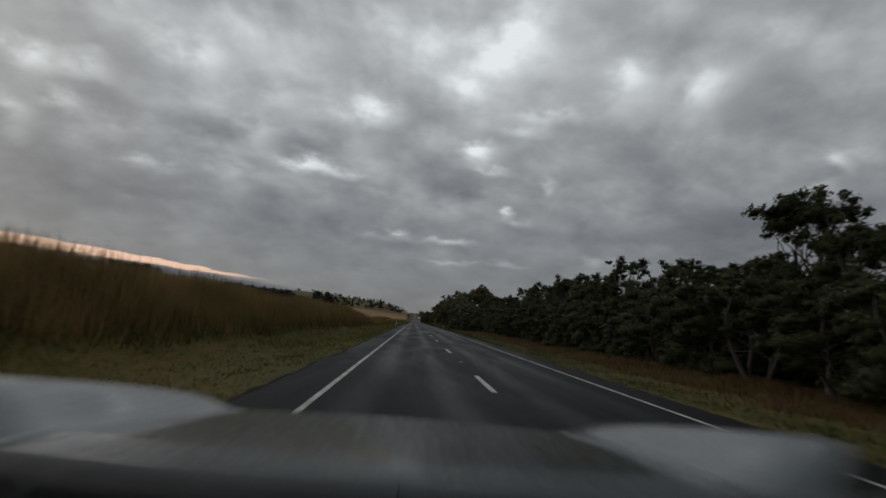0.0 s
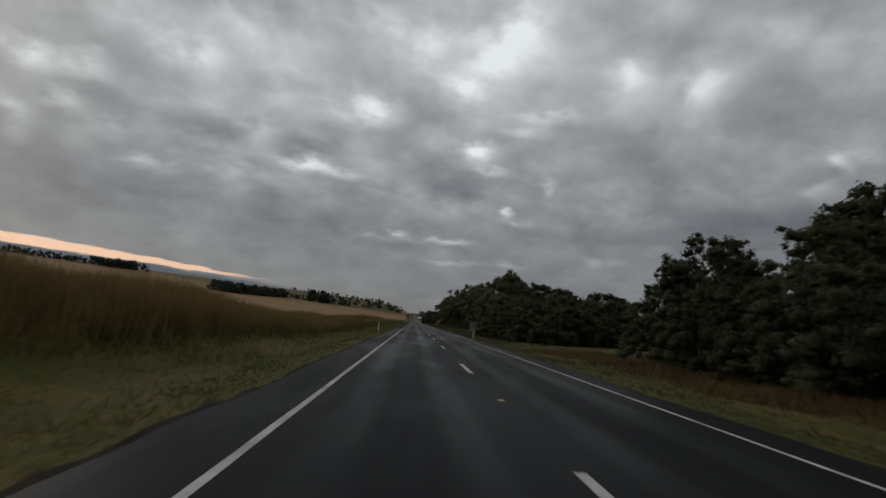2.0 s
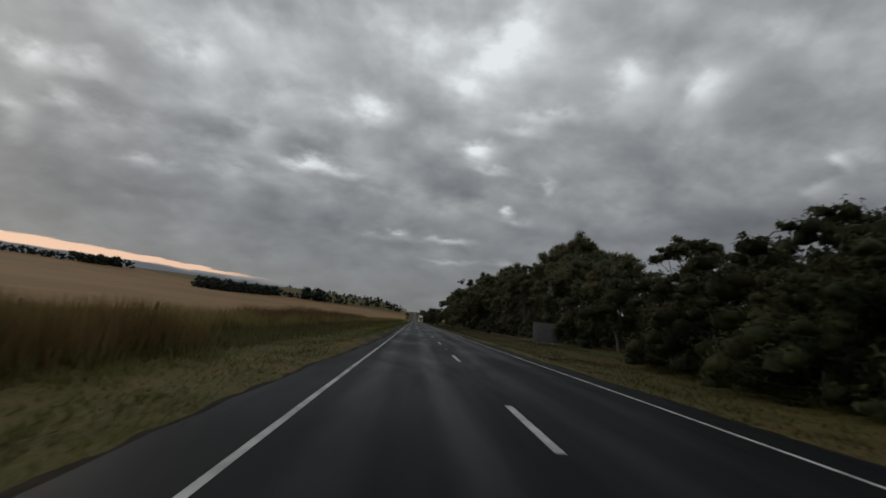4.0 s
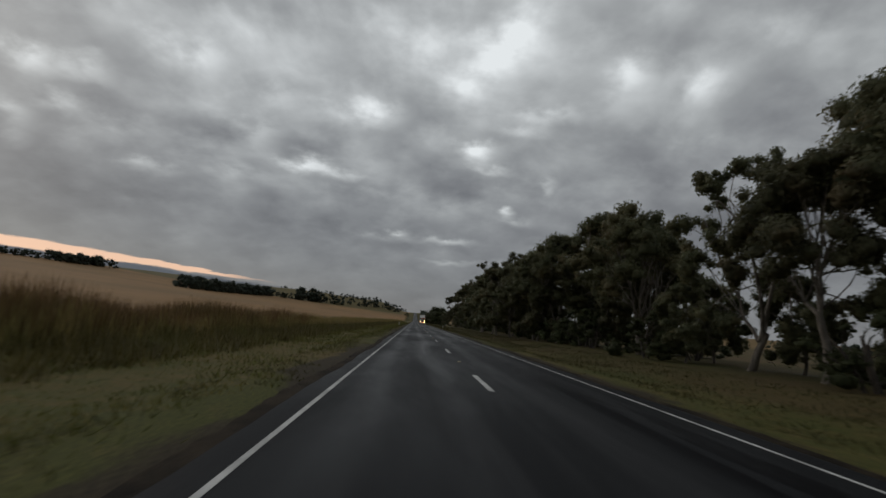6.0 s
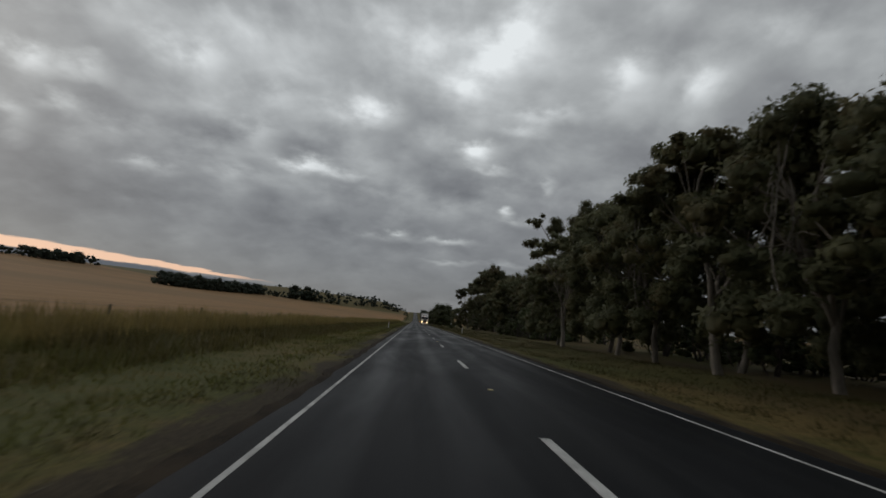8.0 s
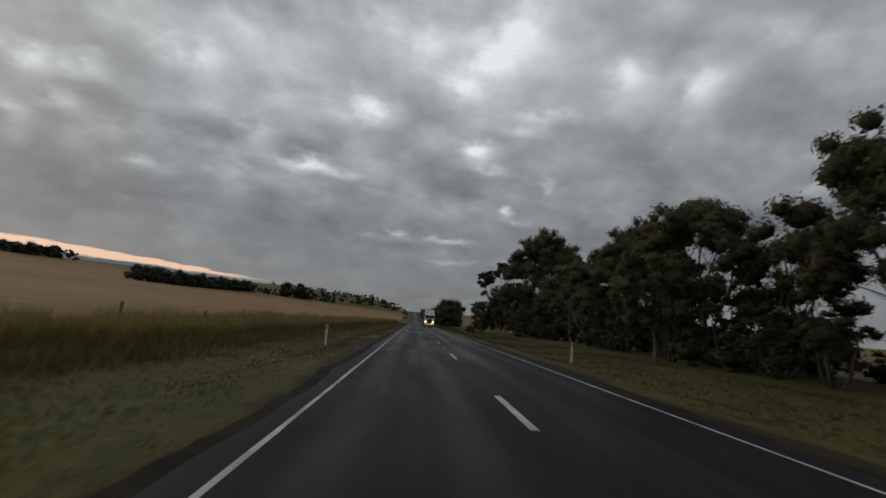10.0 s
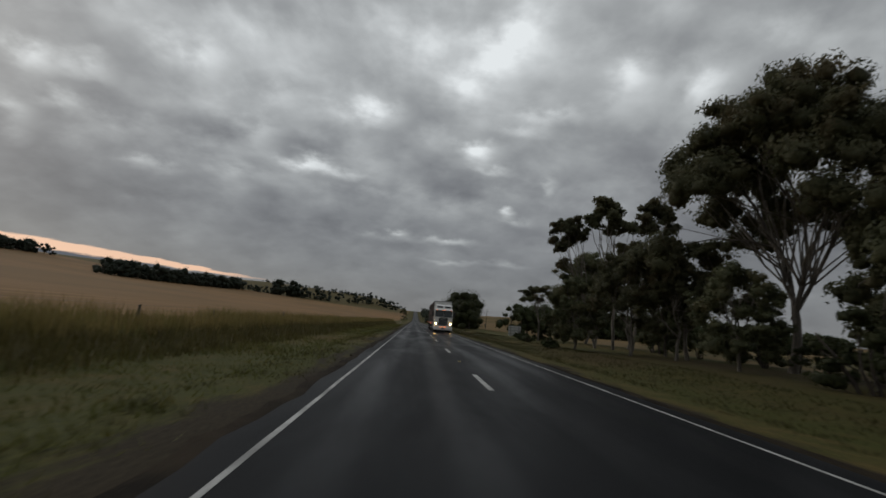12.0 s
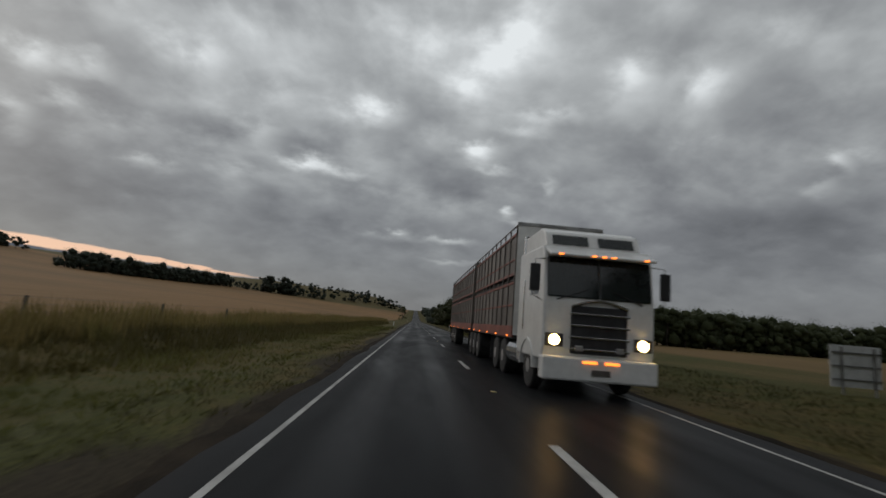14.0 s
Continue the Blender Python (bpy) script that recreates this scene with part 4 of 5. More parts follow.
    for kind, x, y, high in (
        (2, 24.5, 157, 11.6), (1, 15.5, 152, 8.5), (4, 14.8, 159, 9.2), (1, 15.5, 166, 9.8), (0, 15.8, 187.5, 10.5),
        (6, 23.2, 187.2, 17.9), (0, 27.5, 186.0, 14.2), (4, 22.5, 188, 5.5), (3, 17.0, 193.8, 12.8), (4, 15.5, 197.5, 5.2),
        (5, 16.7, 206.0, 12.6), (4, 19.5, 211, 11.5), (5, 20.3, 213, 14.2), (0, 20.3, 221.5, 16.2), (1, 16.0, 226.3, 13.8), (4, 14.2, 229, 10.0),
        (1, 15.0, 233.5, 12.6), (4, 12.7, 238.5, 11.3), (2, 11.5, 243, 11.0), (1, 14.5, 246, 12.3), (4, 12.8, 251, 11.0), (1, 13.0, 257, 11.7), (4, 14.5, 262, 11.0), (2, 12.5, 268, 11.0), (4, 13.5, 273, 10.0),
        (5, 18.9, 298.2, 12.3), (4, 18.0, 291, 5.6), (0, 13.5, 309, 8.0), (1, 15.8, 308, 10.6), (4, 19.0, 304, 8.2), (6, 20.6, 325.8, 13.7), (4, 22.0, 320.5, 7.5), (4, 18.5, 329, 6.8),
        (0, 18.0, 333, 9.3), (2, 18.0, 338, 9.9), (3, 20.5, 344, 11.8), (4, 18.5, 350.0, 7.6), (4, 22.0, 355.0, 11.5), (6, 21.4, 364, 20.2), (4, 16.0, 361, 6.2), (0, 17.0, 369, 7.5), (0, 15.0, 372, 8.2), (0, 19.0, 371, 9.6), (4, 20.0, 376, 6.8),
        (4, 12.0, 376, 6.4), (5, 23.4, 390.5, 12.8), (4, 24.5, 387, 7.0), (4, 21.0, 402.5, 7.4), (0, 23.2, 299.0, 9.6), (4, 23.5, 296.5, 7.6), (4, 20.0, 293.5, 6.2),
        (4, 19.5, 186.0, 6.4), (4, 19.5, 193.0, 5.6), (4, 19.0, 200.0, 6.0), (4, 20.5, 219.0, 7.6), (4, 19.5, 225.0, 7.6), (4, 22.0, 231.0, 8.2), (4, 17.5, 241.0, 7.4), (4, 20.0, 249.0, 8.0),
        (1, 22.2, 401.5, 13.2), (2, 15.2, 400, 7.6), (4, 18.0, 401.5, 4.0), (1, 24.5, 404, 11.0),
    ):
        gums[kind].add(x, y, rng.uniform(0, 360), high / tall[kind])
    slender = Grove(gum_tree("gum_tree", 67, 12.0, 1.60, 0.42, 13, 6500, "slender leaning gum tree with small umbrella crown", clump=0.33, low=-0.02, flat=0.75, fan=True, droop=0.16, stout=0.55), group)
    for x, y, high, lean in ((16.8, 383.8, 13.8, 16), (18.0, 382.4, 15.4, 3), (20.6, 383.6, 16.2, -9)):
        slender.add(x, y, rng.uniform(0, 360), high / 12.0, lean)
    Grove(open_gum("gum_tree", 70, 20.2, "very tall open gum tree with separate leaf tufts on fanned limbs"), group).add(25.6, 291.0, 0.0)
    shrub = Grove(bushy_tree("shrub", 80, 1.2, 0.7, 12, 1500, "small round dark shrub on the grass verge", LEAF_DARK, clump=0.3, category="shrub"), "small shrubs on the verge")
    for x, y, size in ((12.0, 396.5, 1.1), (15.5, 401, 1.0), (11.0, 388, 0.8), (10.0, 376.7, 0.8), (10.5, 379, 0.7)):
        shrub.add(x, y, rng.uniform(0, 360), size)
    # undergrowth that closes the row below the crowns
    low = [Grove(bushy_tree("undergrowth_bush", 50 + k, 3.0, 2.4, 14, 1000, "dark leafy undergrowth bush below the gum trees", LEAF_DARK, flat=0.8, clump=0.24, skirt=0.05, category="bush", leaf_size=0.22), "undergrowth bushes below the gums") for k in range(3)]
    for k in range(24):
        low[rng.randrange(3)].add(rng.uniform(16.0, 20.0), 1.0 + k * 3.2, rng.uniform(0, 360), rng.uniform(0.9, 1.5))
    for k in range(74):
        y = 148 + k * 3.25
        if 268 < y < 284 or 190 < y < 198 or y > 382:
            continue
        if not (353 < y or 336 < y < 349):
            low[rng.randrange(3)].add(18.0 + rng.uniform(-3.5, 3.0), y, rng.uniform(0, 360), rng.uniform(0.75, 1.5))
        if not 198 < y < 206:
            low[rng.randrange(3)].add(23.0 + rng.uniform(-1.5, 1.5), y + 1.6, rng.uniform(0, 360), rng.uniform(0.6, 1.15))


def far_grove(name, label, seed, places, tall, leaves_each, leaf=None, leaf_size=0.045, lobes=7):
    """A distant wood: many small crowns and stems in one mesh."""
    rng = np.random.default_rng(seed)
    holder = thing(name, pose(0, 0, 0), label, "trees", kind="stuff")
    bm = fresh()
    centres, sizes, flats = [], [], []
    for x, y, s in places:
        z0 = height(x, y)
        t = tall * s
        tube(bm, [(x, y, z0 - 0.5), (x + rng.normal(0, 0.3), y, z0 + t * 0.6)], [t * 0.025, t * 0.012], 5)
        for k in range(lobes):
            up = rng.uniform(0.08, 0.84)
            a, rr = rng.uniform(0, 6.28), t * 0.40 * math.sqrt(rng.uniform(0, 1) * (1 - ((up - 0.42) / 0.52) ** 2))
            centres.append((x + math.cos(a) * rr, y + math.sin(a) * rr, z0 + t * up))
            sizes.append(t * rng.uniform(0.19, 0.31) * (7 / lobes) ** 0.3)
            flats.append(rng.uniform(0.7, 1.1))
    part("trunks", bm, BARK_DARK, holder)
    v, f, nrm = leaf_cloud(rng, centres, sizes, flats, leaves_each * len(places), tall * leaf_size, tall * leaf_size * 0.65)
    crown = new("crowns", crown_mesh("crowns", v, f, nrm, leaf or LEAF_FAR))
    crown.parent = holder
    return holder


def along(a, b, count, rng, wide, lo=0.7, hi=1.15):
    out = []
    for k in range(count):
        t = (k + rng.uniform(0, 1)) / count
        out.append((a[0] + (b[0] - a[0]) * t + rng.uniform(-wide, wide), a[1] + (b[1] - a[1]) * t + rng.uniform(-wide, wide), rng.uniform(lo, hi)))
    return out


def build_far_trees():
    rng = random.Random(9)
    far_grove("plantation", "long dark plantation of trees on the slope", 1, along((-328, 862), (-297, 1155), 190, rng, 13, 0.55, 1.1), 19, 260)
    far_grove("hilltop_trees", "row of dark trees on the far hilltop", 2, along((-612, 1130), (-622, 1010), 60, rng, 14, 0.7, 1.15) + along((-622, 1010), (-640, 800), 60, rng, 12, 0.3, 0.75), 19, 240)
    far_grove("field_trees", "scattered trees between the distant fields", 3, along((-290, 1160), (-200, 1200), 24, rng, 9, 0.5, 0.9) + along((-250, 1178), (-205, 1205), 12, rng, 6, 1.3, 1.8)
              + along((-200, 1210), (-30, 1300), 26, rng, 12, 0.4, 1.3) + along((-280, 1300), (-40, 1400), 26, rng, 20, 0.3, 0.8), 17, 420, None, 0.03)
    far_grove("hill_trees", "distant trees along the ridge ahead", 4, along((-400, 1560), (-12, 1640), 50, rng, 25, 0.3, 0.75), 14, 200)
    far_grove("roadside_wood", "dense dark wood beside the road ahead", 5, along((13.0, 472), (15.0, 500), 16, rng, 2.0, 0.85, 1.12) + along((12.0, 500), (13.5, 640), 56, rng, 3.5, 0.7, 0.95), 11.0, 900, LEAF_DARK, 0.03, 12)
    far_grove("paddock_trees", "dark row of trees behind the paddock", 6, along((30, 488), (48, 506), 10, rng, 2.5, 0.9, 1.2) + along((44, 506), (190, 545), 150, rng, 6, 0.75, 1.1), 10.0, 600, LEAF_DARK, 0.036, 14)
    far_grove("roadside_wood", "distant roadside trees where the road climbs", 7, along((12, 660), (22, 1500), 60, rng, 5, 0.6, 1.0) + along((90, 700), (60, 800), 4, rng, 8, 0.3, 0.5), 11, 260)
    far_grove("horizon_trees", "low line of far trees on the horizon", 8, along((300, 120), (360, 620), 150, rng, 10, 0.6, 1.0) + along((360, 620), (900, 760), 90, rng, 20, 0.6, 1.0), 9, 130)
    lone = gum_tree("gum_tree", 90, 11, 3.4, 0.25, 20, 5000, "upright gum tree beside the road ahead", low=0.4, clump=0.32)
    stand(lone, -10.5, 740, 0, 1.0, True)


build_roadside_trees()
build_far_trees()

# ---------------------------------------------------------------- roadside furniture


def guide_post(x, y, first=None):
    if first:
        return copy_thing(first, pose(x, y, height(x, y)))
    post = thing("guide_post", pose(x, y, height(x, y)), "white plastic guide post with red reflector on the verge", "guide post", "guide posts along the road")
    bm = fresh()
    box(bm, -0.05, 0.05, -0.015, 0.015, -0.2, 1.0, 0.006)
    part("post", bm, WHITE_POST, post)
    bm = fresh()
    box(bm, -0.032, 0.032, -0.022, -0.014, 0.78, 0.94, 0.003)
    part("reflector", bm, RED_REFLECT, post, "red reflector strip")
    return post


_post = guide_post(-5.7, 113.0)
for _x, _y in ((5.2, 110.8), (-5.8, 303.0), (6.55, 304.0), (-5.8, 490.0), (5.3, 486.0), (-5.8, 680.0)):
    guide_post(_x, _y, _post)


def road_sign(x, y, wide, low, high, board, label):
    """A big board on two steel legs, seen from behind: rails cross its back."""
    sign = thing("road_sign", pose(x, y, height(x, y), 0, 0, 2), label, "road sign")
    bm = fresh()
    box(bm, -wide / 2, wide / 2, 0.0, 0.03, low, high, 0.006)
    part("board", bm, board, sign)
    for k in range(3):
        bm = fresh()
        z = low + (high - low) * (0.18 + 0.32 * k)
        box(bm, -wide / 2 + 0.04, wide / 2 - 0.04, -0.045, -0.003, z - 0.03, z + 0.03, 0.005)
        part("rail", bm, STEEL, sign)
    for s in (-0.32, 0.32):
        bm = fresh()
        tube(bm, [(s * wide, -0.09, -0.4), (s * wide, -0.09, high - 0.06)], [0.04, 0.04], 8)
        part("leg", bm, STEEL, sign)
    return sign


road_sign(12.0, 162.0, 2.6, 0.15, 2.15, SIGN_BACK, "grey back of a large road sign on steel legs")
road_sign(13.4, 407.0, 1.9, 0.25, 1.65, SIGN_WHITE, "pale back of a large board sign in the grass")


def power_pole(x, y):
    pole = thing("power_pole", pose(x, y, height(x, y)), "weathered timber power pole with a crossarm", "power pole")
    bm = fresh()
    tube(bm, [(0, 0, -1), (0, 0, 4.5), (0.03, 0, 9.0)], [0.16, 0.14, 0.11], 10)
    part("pole", bm, TIMBER, pole)
    bm = fresh()
    box(bm, -1.0, 1.0, -0.20, -0.08, 8.2, 8.32, 0.01)
    part("crossarm", bm, TIMBER, pole)
    for s in (-0.85, -0.3, 0.3, 0.85):
        bm = fresh()
        tube(bm, [(s, -0.14, 8.3), (s, -0.14, 8.42), (s, -0.14, 8.52)], [0.025, 0.06, 0.035], 8)
        part("insulator", bm, WHITE_POST, pole)


power_pole(31.5, 556.0)


def fence(x, y0, y1, gap):
    """Round timber posts with four wires along the paddock."""
    f = thing("paddock_fence", pose(0, 0, 0), "old timber post and wire fence in tall grass", "fence")
    rng = random.Random(31)
    bm = fresh()
    tube(bm, [(0, 0, -0.5), (0, 0, 0.6), (0.01, 0, 1.08)], [0.07, 0.068, 0.06], 8)
    first = part("post", bm, TIMBER, f)
    ys = np.arange(y0, y1, gap)
    for i, y in enumerate(ys):
        p = first if i == 0 else first.copy()
        if i:
            scene.collection.objects.link(p)
            p.parent = f
        p.matrix_basis = pose(x, y + rng.uniform(-0.3, 0.3), height(x, y), rng.uniform(-4, 4), rng.uniform(-4, 4), rng.uniform(0, 360)) @ Matrix.Diagonal((1, 1, rng.uniform(0.92, 1.12), 1))
    for up in (0.35, 0.62, 0.88, 1.10):
        bm = fresh()
        tube(bm, [(x + 0.08, y, height(x, y) + up) for y in ys], [0.006] * len(ys), 4)
        part("wire", bm, WIRE, f)


fence(-14.2, 96.0, 560.0, 8.2)


# ---------------------------------------------------------------- the livestock truck


def wheel(truck, x, y, radius=0.52, wide=0.28, dual=False):
    holder = part("wheel", hub_mesh(radius, wide * (2 if dual else 1)), RUBBER, truck)
    holder.matrix_basis = pose(x, y, radius)
    bm = fresh()
    side = 1 if x > 0 else -1
    w = wide * (1.0 if dual else 0.5)
    tube(bm, [(side * (w - 0.10), 0, 0), (side * (w - 0.02), 0, 0), (side * (w + 0.012), 0, 0)], [radius * 0.60, radius * 0.58, radius * 0.18], 20)
    part("rim", bm, RIM, holder, "dull steel rim")


def hub_mesh(radius, wide):
    bm = fresh()
    w = wide / 2
    tube(bm, [(-w, 0, 0), (-w + 0.02, 0, 0), (-w + 0.06, 0, 0), (w - 0.06, 0, 0), (w - 0.02, 0, 0), (w, 0, 0)],
         [radius * 0.62, radius * 0.94, radius, radius, radius * 0.94, radius * 0.62], 28)
    return bm


def livestock_truck(at):
    truck = thing("livestock_truck", at, "white cab-over livestock truck with two red and grey trailers, headlights on", "truck")

    def add(name, spec, material, label="", bevel=0.02, parent=None):
        bm = fresh()
        box(bm, *spec, bevel)
        return part(name, bm, material, parent or truck, label)

    # cab: front face leans back a little above the waist
    bm = fresh()
    ring = [(0.10, 0.75), (0.02, 1.0), (0.02, 2.05), (0.16, 3.05), (0.30, 3.28), (2.55, 3.34), (2.55, 0.75)]
    left = [bm.verts.new((-1.24, y, z)) for y, z in ring]
    right = [bm.verts.new((1.24, y, z)) for y, z in ring]
    bm.faces.new(left)
    bm.faces.new(right[::-1])
    for k in range(len(ring)):
        j = (k + 1) % len(ring)
        bm.faces.new((left[j], left[k], right[k], right[j]))
    bmesh.ops.recalc_face_normals(bm, faces=bm.faces)
    bmesh.ops.bevel(bm, geom=[e for e in bm.edges], offset=0.06, segments=3, affect="EDGES", profile=0.5)
    cab = part("cab", bm, TRUCK_WHITE, truck, soft=False)
    # raised roof with its two windows
    bm = fresh()
    ring = [(0.45, 3.28), (0.62, 3.66), (0.95, 3.80), (2.5, 3.80), (2.5, 3.28)]
    left = [bm.verts.new((-1.12, y, z)) for y, z in ring]
    right = [bm.verts.new((1.12, y, z)) for y, z in ring]
    bm.faces.new(left)
    bm.faces.new(right[::-1])
    for k in range(len(ring)):
        j = (k + 1) % len(ring)
        bm.faces.new((left[j], left[k], right[k], right[j]))
    bmesh.ops.recalc_face_normals(bm, faces=bm.faces)
    bmesh.ops.bevel(bm, geom=[e for e in bm.edges], offset=0.05, segments=2, affect="EDGES", profile=0.5)
    part("roof", bm, TRUCK_WHITE, truck)
    for s in (-1, 1):
        bm = fresh()
        box(bm, -0.42, 0.42, -0.012, 0.012, -0.13, 0.13, 0.008)
        w = part("roof_window", bm, GLASS_DARK, truck, "dark roof window")
        w.matrix_basis = pose(s * 0.54, 0.525, 3.47, -24.5)
    for s in (-1, 1):
        bm = fresh()
        box(bm, -0.575, 0.575, -0.012, 0.012, -0.45, 0.45, 0.03)
        w = part("windscreen", bm, GLASS_DARK, truck, "dark split windscreen pane")
        w.matrix_basis = pose(s * 0.585, 0.078, 2.56, -8.0)
        bm = fresh()
        box(bm, -0.004, 0.004, -0.35, 0.35, -0.32, 0.32, 0.003)
        w = part("side_window", bm, GLASS_DARK, truck, "dark door window")
        w.matrix_basis = pose(s * 1.243, 0.85, 2.50)
        bm = fresh()
        tube(bm, [(s * 1.2, 0.15, 2.95), (s * 1.46, 0.02, 2.9), (s * 1.46, 0.02, 2.1), (s * 1.2, 0.15, 2.0)], [0.018] * 4, 6)
        arm = part("mirror_arm", bm, CHROME, truck)
        add("mirror", (s * 1.46 - 0.11, s * 1.46 + 0.11, -0.04, 0.04, 2.2, 2.8), BLACK, "tall side mirror", 0.02, arm)
    # sun visor over the windscreen, wipers, and arches over the front wheels
    bm = fresh()
    box(bm, -1.18, 1.18, -0.22, 0.22, -0.03, 0.03, 0.02)
    visor = part("sun_visor", bm, TRUCK_WHITE, truck, "white sun visor over the windscreen")
    visor.matrix_basis = pose(0, 0.02, 3.10, 24)
    for s in (-1, 1):
        bm = fresh()
        tube(bm, [(s * 0.95, 0.0, 2.06), (s * 0.30, 0.0, 2.30)], [0.014, 0.010], 5)
        part("wiper", bm, BLACK, truck)
        bm = fresh()
        for k in range(12):
            a0, a1 = math.pi * k / 12, math.pi * (k + 1) / 12
            loop = [bm.verts.new((s * w, 1.35 + math.cos(a) * rad, 0.52 + math.sin(a) * rad)) for w in (0.98, 1.27) for a, rad in ((a0, 0.60), (a1, 0.60), (a1, 0.66), (a0, 0.66))]
            for q in ((0, 1, 2, 3), (7, 6, 5, 4), (0, 4, 5, 1), (2, 6, 7, 3)):
                bm.faces.new([loop[i] for i in q])
        bmesh.ops.remove_doubles(bm, verts=bm.verts, dist=0.0005)
        bmesh.ops.recalc_face_normals(bm, faces=bm.faces)
        part("wheel_arch", bm, TRUCK_WHITE, truck)
        bm = fresh()
        tube(bm, [(s * 1.252, 1.85, 1.35), (s * 1.252, 1.85, 2.6)], [0.018, 0.018], 6)
        part("grab_rail", bm, CHROME, truck)
        add("step", (s * 1.05 - 0.16, s * 1.05 + 0.16, 2.05, 2.5, 0.50, 0.56), CHROME, "checkered steel step", 0.01)
    add("top_frame", (-1.25, 1.25, 3.12, 3.20, 4.30, 4.40), STEEL, "dark steel top frame of the crate", 0.01)
    # grille with bright bars
    grille = add("grille", (-0.62, 0.62, -0.02, 0.05, 0.92, 1.95), BLACK, "black grille with bright bars", 0.02)
    for z in (1.02, 1.27, 1.52, 1.77):
        add("grille_bar", (-0.66, 0.66, -0.055, -0.015, z - 0.022, z + 0.022), CHROME, "", 0.006, grille)
    bm = fresh()
    tube(bm, [(-0.62, -0.02, 1.93), (-0.3, -0.03, 2.03), (0, -0.03, 2.07), (0.3, -0.03, 2.03), (0.62, -0.02, 1.93)], [0.035] * 5, 6)
    part("grille_trim", bm, CHROME, grille)
    # bumper, headlights, lamps
    bumper = add("bumper", (-1.25, 1.25, -0.16, 0.20, 0.36, 0.86), TRUCK_WHITE, "deep white steel bumper", 0.05)
    for s in (-1, 1):
        light = add("headlight", (s * 0.98 - 0.20, s * 0.98 + 0.20, -0.02, 0.06, 1.05, 1.33), BLACK, "", 0.02)
        bm = fresh()
        tube(bm, [(s * 0.98, -0.045, 1.19), (s * 0.98, -0.01, 1.19)], [0.105, 0.12], 16)
        part("lens", bm, HEADLIGHT, light, "lit yellow-white headlight")
        add("bumper_lamp", (s * 0.24 - 0.15, s * 0.24 + 0.15, -0.185, -0.16, 0.74, 0.79), AMBER, "lit amber lamp", 0.004)
        add("fog_lamp", (s * 0.45 - 0.09, s * 0.45 + 0.09, -0.07, -0.03, 0.98, 1.10), RIM, "round fog lamp", 0.02, grille)
    for x in (-0.95, -0.22, 0.0, 0.22, 0.95):
        add("marker_lamp", (x - 0.05, x + 0.05, -0.20, -0.14, 3.01, 3.05), AMBER, "lit amber roof lamp", 0.006)
    add("number_plate", (-0.2, 0.2, -0.182, -0.162, 0.50, 0.62), CRATE_GREY, "", 0.004)
    # chassis and wheels of the prime mover
    add("chassis", (-0.45, 0.45, 0.3, 25.6, 0.78, 1.02), BLACK, "", 0.02)
    for s in (-1, 1):
        wheel(truck, s * 1.06, 1.35)
        for y in (4.55, 5.85):
            wheel(truck, s * 0.94, y, dual=True)
        for y in (10.4, 11.65, 12.9, 21.8, 23.05, 24.3):
            wheel(truck, s * 0.94, y, dual=True)
        bm = fresh()
        tube(bm, [(s * 0.95, 2.3, 0.72), (s * 0.95, 3.7, 0.72)], [0.33, 0.33], 16)
        part("fuel_tank", bm, CHROME, truck, "round polished fuel tank")
        bm = fresh()
        tube(bm, [(s * 1.05, 2.75, 1.0), (s * 1.05, 2.75, 3.9)], [0.075, 0.075], 10)
        part("exhaust_stack", bm, CHROME, truck)
        for y in (6.7, 13.75, 25.15):
            add("mudflap", (s * 0.94 - 0.3, s * 0.94 + 0.3, y, y + 0.02, 0.25, 1.0), BLACK, "", 0.004)
    # trailers
    for y0, y1, name in ((3.15, 12.1, "front_trailer"), (12.75, 25.7, "rear_trailer")):
        trailer = add(name, (-1.22, 1.22, y0 + 0.05, y1, 1.06, 1.16), BLACK, "red and grey double-deck livestock crate", 0.01)
        add("front_wall", (-1.23, 1.23, y0, y0 + 0.06, 1.16, 4.36), TRUCK_WHITE if name == "front_trailer" else CRATE_GREY, "", 0.015, trailer)
        add("rear_wall", (-1.23, 1.23, y1 - 0.06, y1, 1.16, 4.30), CRATE_GREY, "", 0.015, trailer)
        add("deck", (-1.2, 1.2, y0 + 0.1, y1 - 0.1, 2.72, 2.78), BLACK, "", 0.01, trailer)
        # black block added inside, standing in for the shade between the panels
        add("dark_fill", (-0.9, 0.9, y0 + 0.4, y1 - 0.4, 1.2, 3.95), BLACK, "", 0.01, trailer)
        for s in (-1, 1):
            x = s * 1.23

            def rail(z0, z1, out, material, label="", nm="rail"):
                add(nm, (min(x - s * 0.03, x + s * out), max(x - s * 0.03, x + s * out), y0 + 0.02, y1 - 0.02, z0, z1), material, label, 0.008, trailer)

            rail(1.10, 1.42, 0.03, TRUCK_RED, "faded red coaming rail", "coaming")
            rail(1.42, 2.60, 0.0, CRATE_GREY, "streaked grey side panel", "side_panel")
            rail(2.60, 2.68, 0.03, TRUCK_RED)
            rail(2.86, 2.94, 0.03, TRUCK_RED)
            rail(2.94, 4.02, 0.0, CRATE_GREY, "streaked grey side panel", "side_panel")
            rail(3.30, 3.35, 0.025, TRUCK_RED)
            rail(1.98, 2.03, 0.025, TRUCK_RED)
            rail(4.02, 4.10, 0.03, TRUCK_RED)
            bm = fresh()
            tube(bm, [(x, y0, 4.32), (x, y1, 4.32)], [0.025, 0.025], 6)
            part("top_rail", bm, STEEL, trailer)
            count = int((y1 - y0) / 0.86)
            bm = fresh()
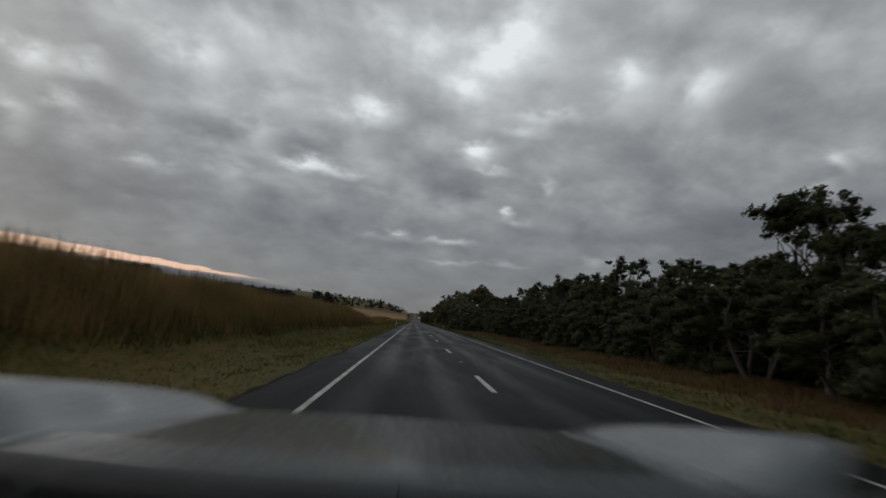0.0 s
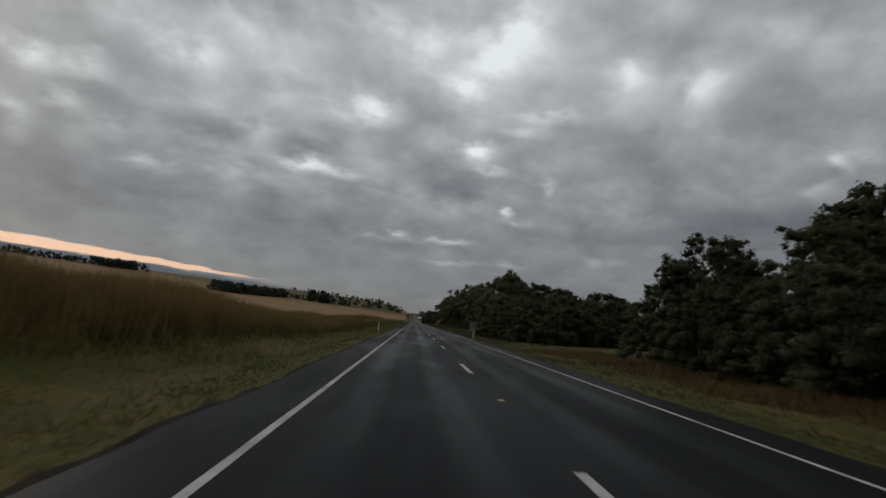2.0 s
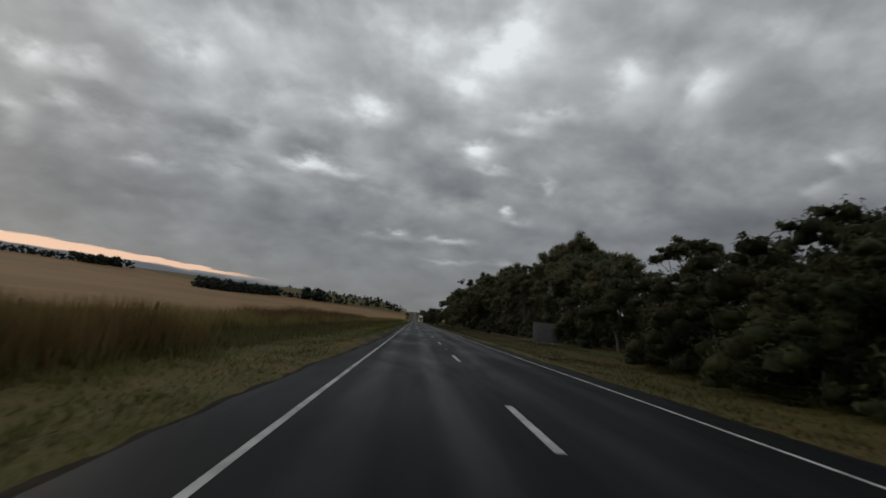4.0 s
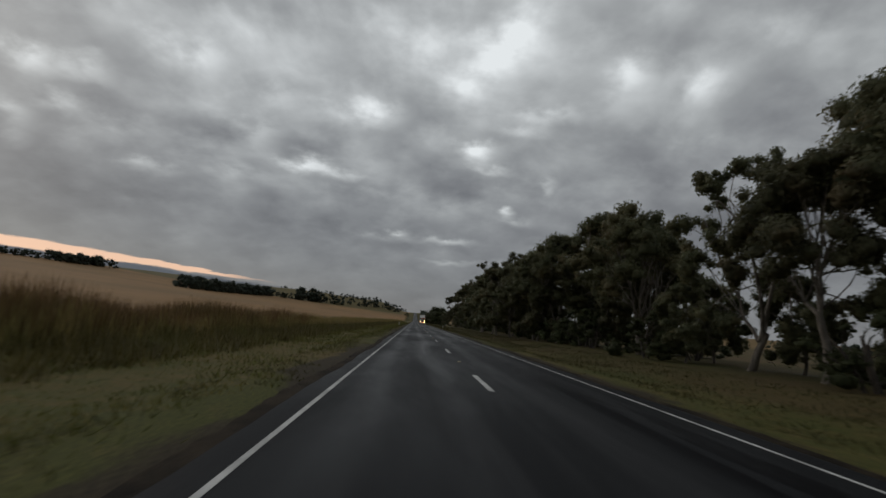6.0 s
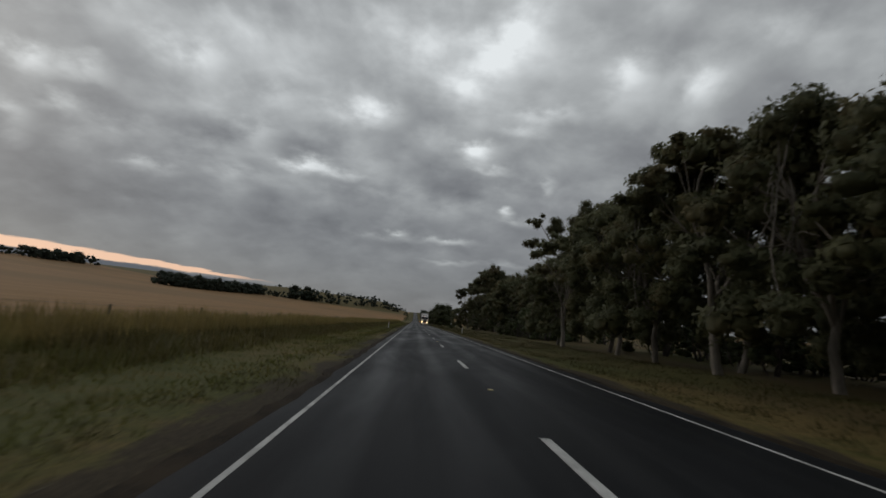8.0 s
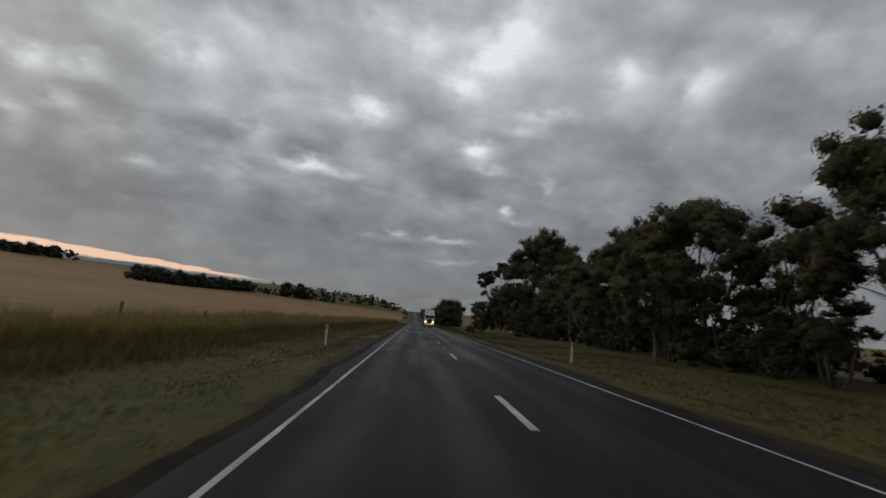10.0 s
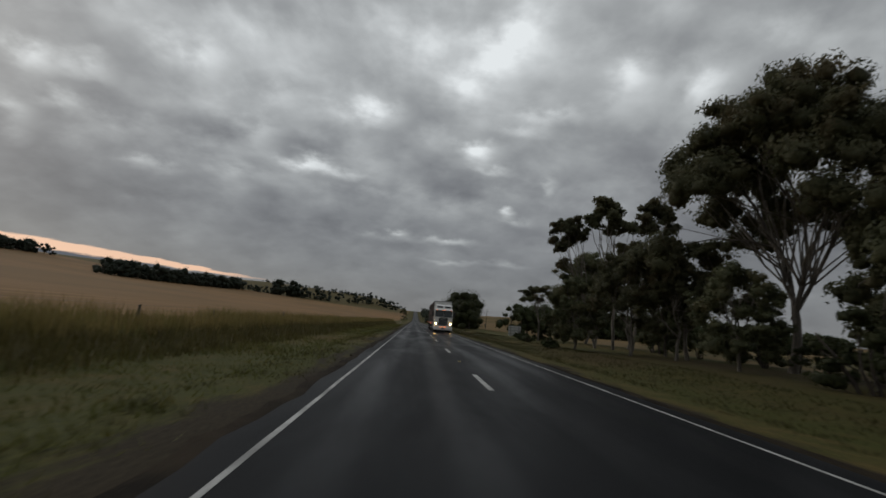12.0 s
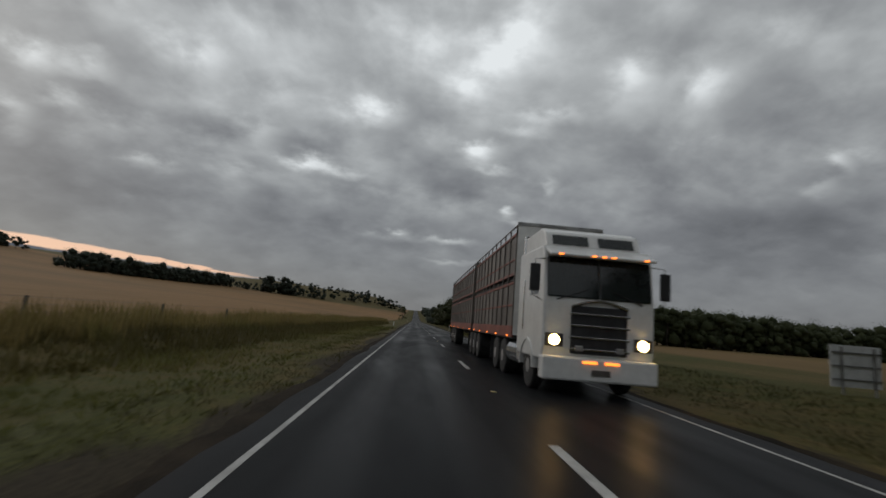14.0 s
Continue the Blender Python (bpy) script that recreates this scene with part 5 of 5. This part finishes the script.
            box(bm, -0.025 if s < 0 else -0.01, 0.01 if s < 0 else 0.025, -0.035, 0.035, 1.42, 4.32, 0.006)
            first = part("rib", bm, CRATE_GREY, trailer)
            for k in range(count + 1):
                r = first if k == 0 else first.copy()
                if k:
                    scene.collection.objects.link(r)
                    r.parent = trailer
                r.matrix_basis = pose(x + s * 0.012, y0 + 0.05 + (y1 - y0 - 0.1) * k / count, 0)
            for k in range(5):
                y = y0 + 0.6 + (y1 - y0 - 1.2) * k / 4
                add("side_lamp", (min(x, x + s * 0.05), max(x, x + s * 0.05), y - 0.07, y + 0.07, 1.12, 1.16), AMBER, "lit amber side lamp", 0.004, trailer)
    return truck


livestock_truck(pose(2.3, 401.5, 0.0))


# ---------------------------------------------------------------- the car that sets out


def silver_car(at):
    """The front of a silver car: bonnet, wings, scuttle, front and wheels."""
    car = thing("silver_car", at, "silver-grey car with a broad bonnet and raised wings", "car")
    crease, ridge, edge = 0.58, 0.79, 0.93

    def top(x, v):
        """The panels' height; v runs from the scuttle (0) to the nose (1)."""
        back, front = 0.70 + 0.30 * x * x, 1.98 - 0.15 * x * x
        y = back + (front - back) * v
        z = 1.145 - 0.137 * (y - 0.70) + 0.010 * (1 - (x / crease) ** 2) * (abs(x) < crease) * v - 0.9 * max(v - 0.95, 0.0)
        lift = 0.086 * math.sqrt(max(1 - ((y - 0.70) / 1.36) ** 2, 0.0))
        z += lift * smooth(crease, ridge, abs(x)) - 1.6 * max(abs(x) - ridge - 0.04, 0.0) ** 1.5
        return Vector((x, y, z))

    def sheet(x0, x1, cols, drop, rows=30):
        bm = fresh()
        grid = [[bm.verts.new(top(x0 + (x1 - x0) * i / cols, j / rows)) for i in range(cols + 1)] for j in range(rows + 1)]
        for j in range(rows):
            for i in range(cols):
                bm.faces.new((grid[j][i], grid[j][i + 1], grid[j + 1][i + 1], grid[j + 1][i]))
        got = bmesh.ops.extrude_face_region(bm, geom=list(bm.faces))["geom"]
        bmesh.ops.translate(bm, vec=(0, 0, -drop), verts=[g for g in got if isinstance(g, bmesh.types.BMVert)])
        bmesh.ops.recalc_face_normals(bm, faces=bm.faces)
        return bm

    part("bonnet", sheet(-crease + 0.003, crease - 0.003, 36, 0.03), CAR_SILVER, car, "smooth silver-grey bonnet", soft=True)
    for s in (-1, 1):
        part("wing", sheet(*sorted((s * (crease + 0.003), s * edge)), 18, 0.22), CAR_SILVER, car, soft=True)
        bm = fresh()
        tube(bm, [(s * 0.86, 0.78, 1.10), (s * 0.66, 0.76, 1.105), (s * 0.36, 0.68, 1.115), (0.0, 0.64, 1.12)], [0.035, 0.03, 0.028, 0.028], 8)
        part("scuttle_seal", bm, BLACK, car, "black rubber scuttle seal")
        bm = fresh()
        tube(bm, [(s * 0.62, 0.55, 1.09), (s * 0.30, 0.56, 1.095), (-s * 0.02, 0.57, 1.09)], [0.010, 0.012, 0.008], 6)
        part("wiper", bm, BLACK, car, "black wiper arm")
    bm = fresh()
    box(bm, -0.90, 0.90, 0.10, 0.66, 0.90, 1.06, 0.04)
    part("scuttle", bm, BLACK, car, "black plastic scuttle")
    bm = fresh()
    box(bm, -0.90, 0.90, 1.55, 1.95, 0.28, 0.78, 0.12)
    part("front_bumper", bm, CAR_SILVER, car)
    bm = fresh()
    box(bm, -0.86, 0.86, 0.10, 1.7, 0.22, 0.74, 0.05)
    part("engine_bay", bm, BLACK, car)
    for s in (-1, 1):
        bm = fresh()
        box(bm, s * 0.72 - 0.16, s * 0.72 + 0.16, 1.66, 1.86, 0.66, 0.80, 0.04)
        part("headlight", bm, RIM, car)
        holder = part("wheel", hub_mesh(0.34, 0.22), RUBBER, car)
        holder.matrix_basis = pose(s * 0.84, 1.15, 0.34)
        bm = fresh()
        tube(bm, [(s * 0.05, 0, 0), (s * 0.112, 0, 0)], [0.21, 0.20], 18)
        part("rim", bm, RIM, holder)
    return car


silver_car(pose(-1.72, 0.0, 0.0))
